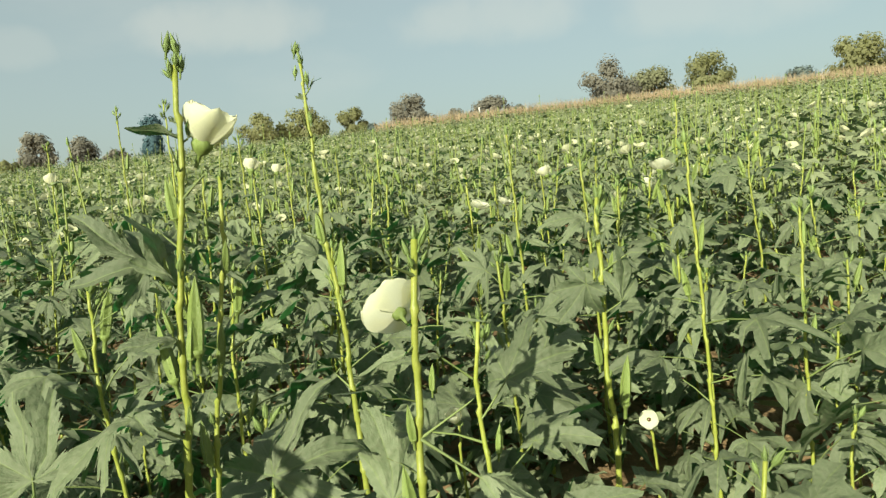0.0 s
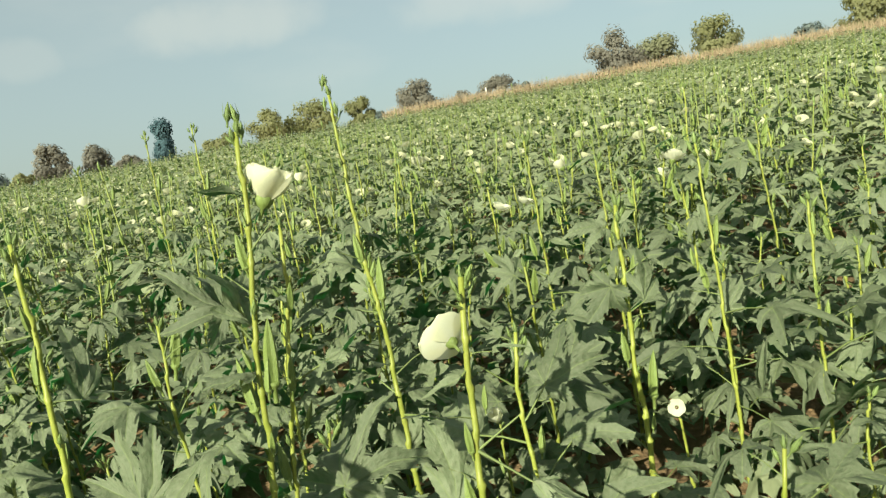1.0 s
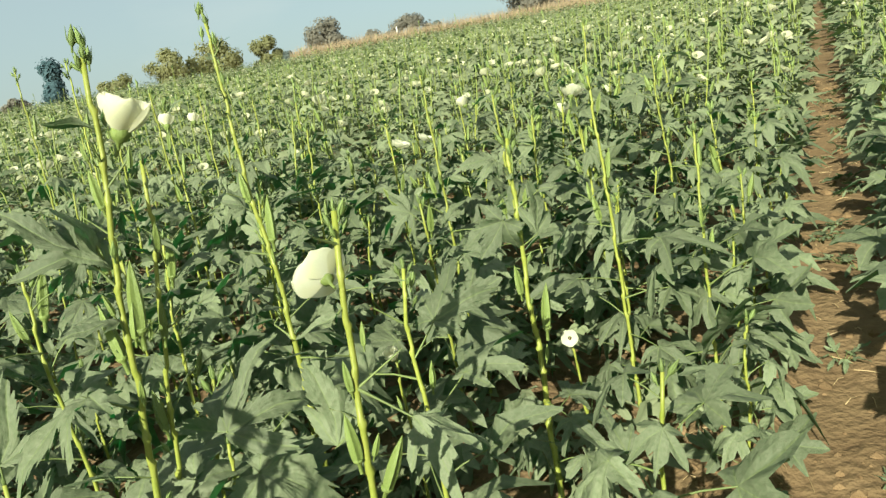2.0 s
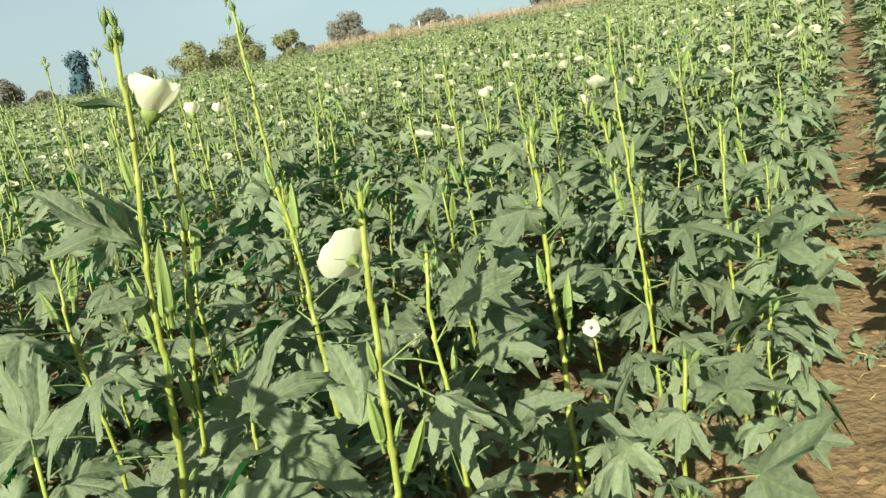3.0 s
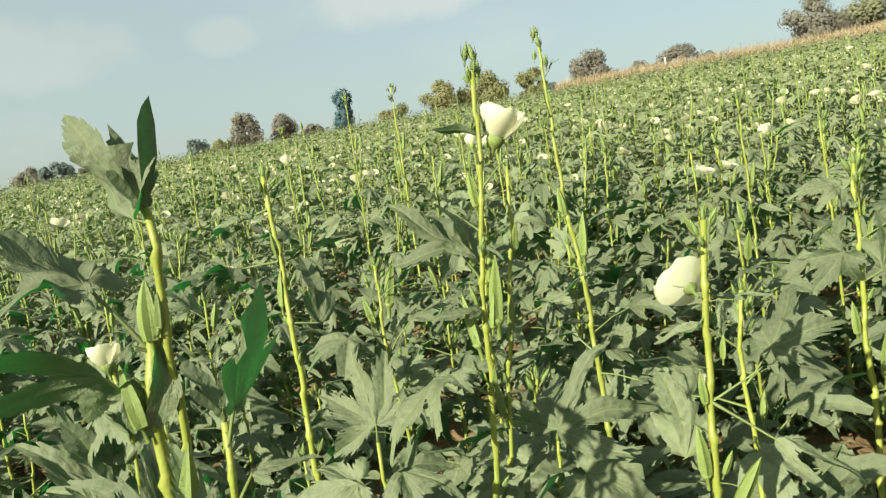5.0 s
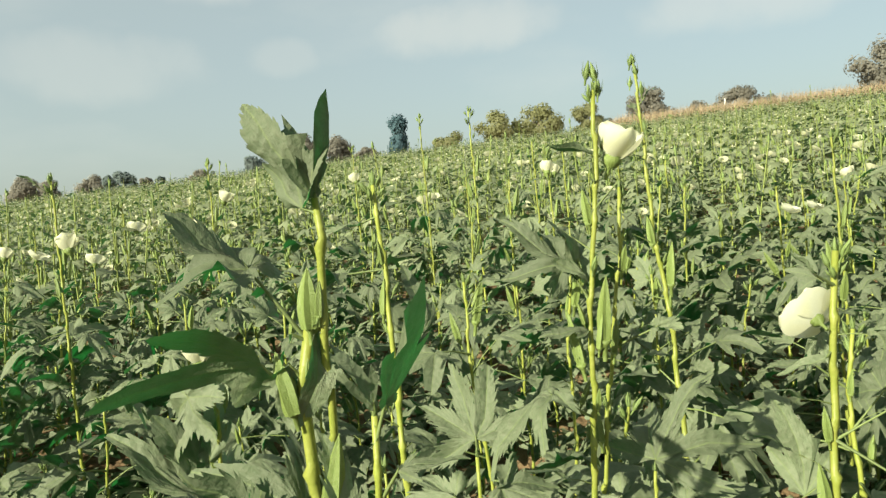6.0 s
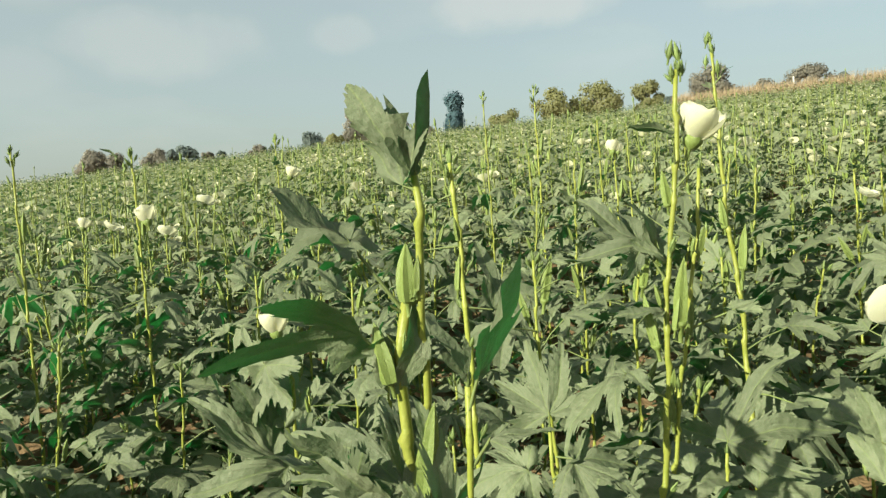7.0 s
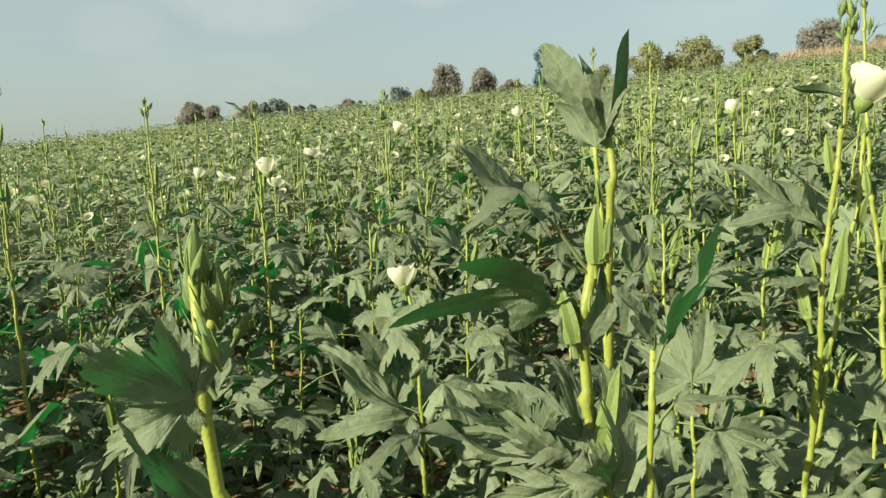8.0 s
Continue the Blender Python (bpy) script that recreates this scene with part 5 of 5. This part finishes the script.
def straw(rng, x, y, z):
    a, n = rng.uniform(0, 6.28), rng.uniform(0.02, 0.09)
    d = Vector((math.cos(a), math.sin(a), 0)) * n
    p = Vector((x, y, z + 0.006))
    return tube([tuple(p), tuple(p + d * 0.5 + Vector((0, 0, rng.uniform(0, 0.012)))), tuple(p + d)], [0.0022, 0.0018, 0.001], 3, cap=False)


def low_plant(seed, near=False):
    """A sprig of small leaves close to the ground."""
    rng = random.Random(seed)
    vs, ts, k = [], [], 0
    for i in range(6):
        az = i * 60 + rng.uniform(-25, 25)
        at = Vector((math.sin(radians(az)) * rng.uniform(0.02, 0.12), math.cos(radians(az)) * rng.uniform(0.02, 0.12), rng.uniform(0.03, 0.11 if near else 0.22)))
        if near:
            geo = lobed(rng.choice((L_BROAD, L_THREE)), rng.random(), m=18, rings=(0.5, 1.0))[0]
        else:
            geo = blade(rng.choice((BROAD, THREE)), rng.random(), n=8, rings=(1.0,), teeth=0.0)[0]
        v, t = triangles(moved(geo, aim(at, az, rng.uniform(-35, 30), rng.uniform(-25, 25), rng.uniform(0.05, 0.10))))
        vs.append(v)
        ts.append(t + k)
        k += len(v)
    v, t = np.concatenate(vs), np.concatenate(ts)
    return v, t, np.zeros(len(t), dtype=np.int32)


def low_spots(count, first, depth, seed):
    """Places between the rows, off the path, from one distance on."""
    rng, spots = random.Random(seed), []
    while len(spots) < count:
        a, r = rng.uniform(-85, 48), first + depth * rng.random() ** 0.7
        x, y = r * math.sin(radians(a)), r * math.cos(radians(a))
        n = SIDE.x * x + SIDE.y * y
        if n < FIRST_LEFT - 0.1 or n > FIRST_RIGHT + 0.1:
            spots.append((x, y))
    return spots


WEEDS = "small weeds and seedlings with green leaves under the crop"
crop_sheet(low_spots(300, 0.8, 2.6, 90), [low_plant(520 + i, True) for i in range(10)], (1,) * 10, 93, WEEDS, (0.8, 1.3), (M_LEAF_FAR,), "undergrowth")
crop_sheet(low_spots(1700, 2.3, 7.0, 91), [low_plant(500 + i) for i in range(10)], (1,) * 10, 92, WEEDS, (0.8, 1.3), (M_LEAF_FAR,), "undergrowth")
scatter("soil_clods", 2600, 81, clod, M_CLOD, "loose crumbs and clods of red-brown soil on the path")
scatter("straw", 650, 82, straw, M_STRAW, "bits of dry straw and stalk lying on the path")
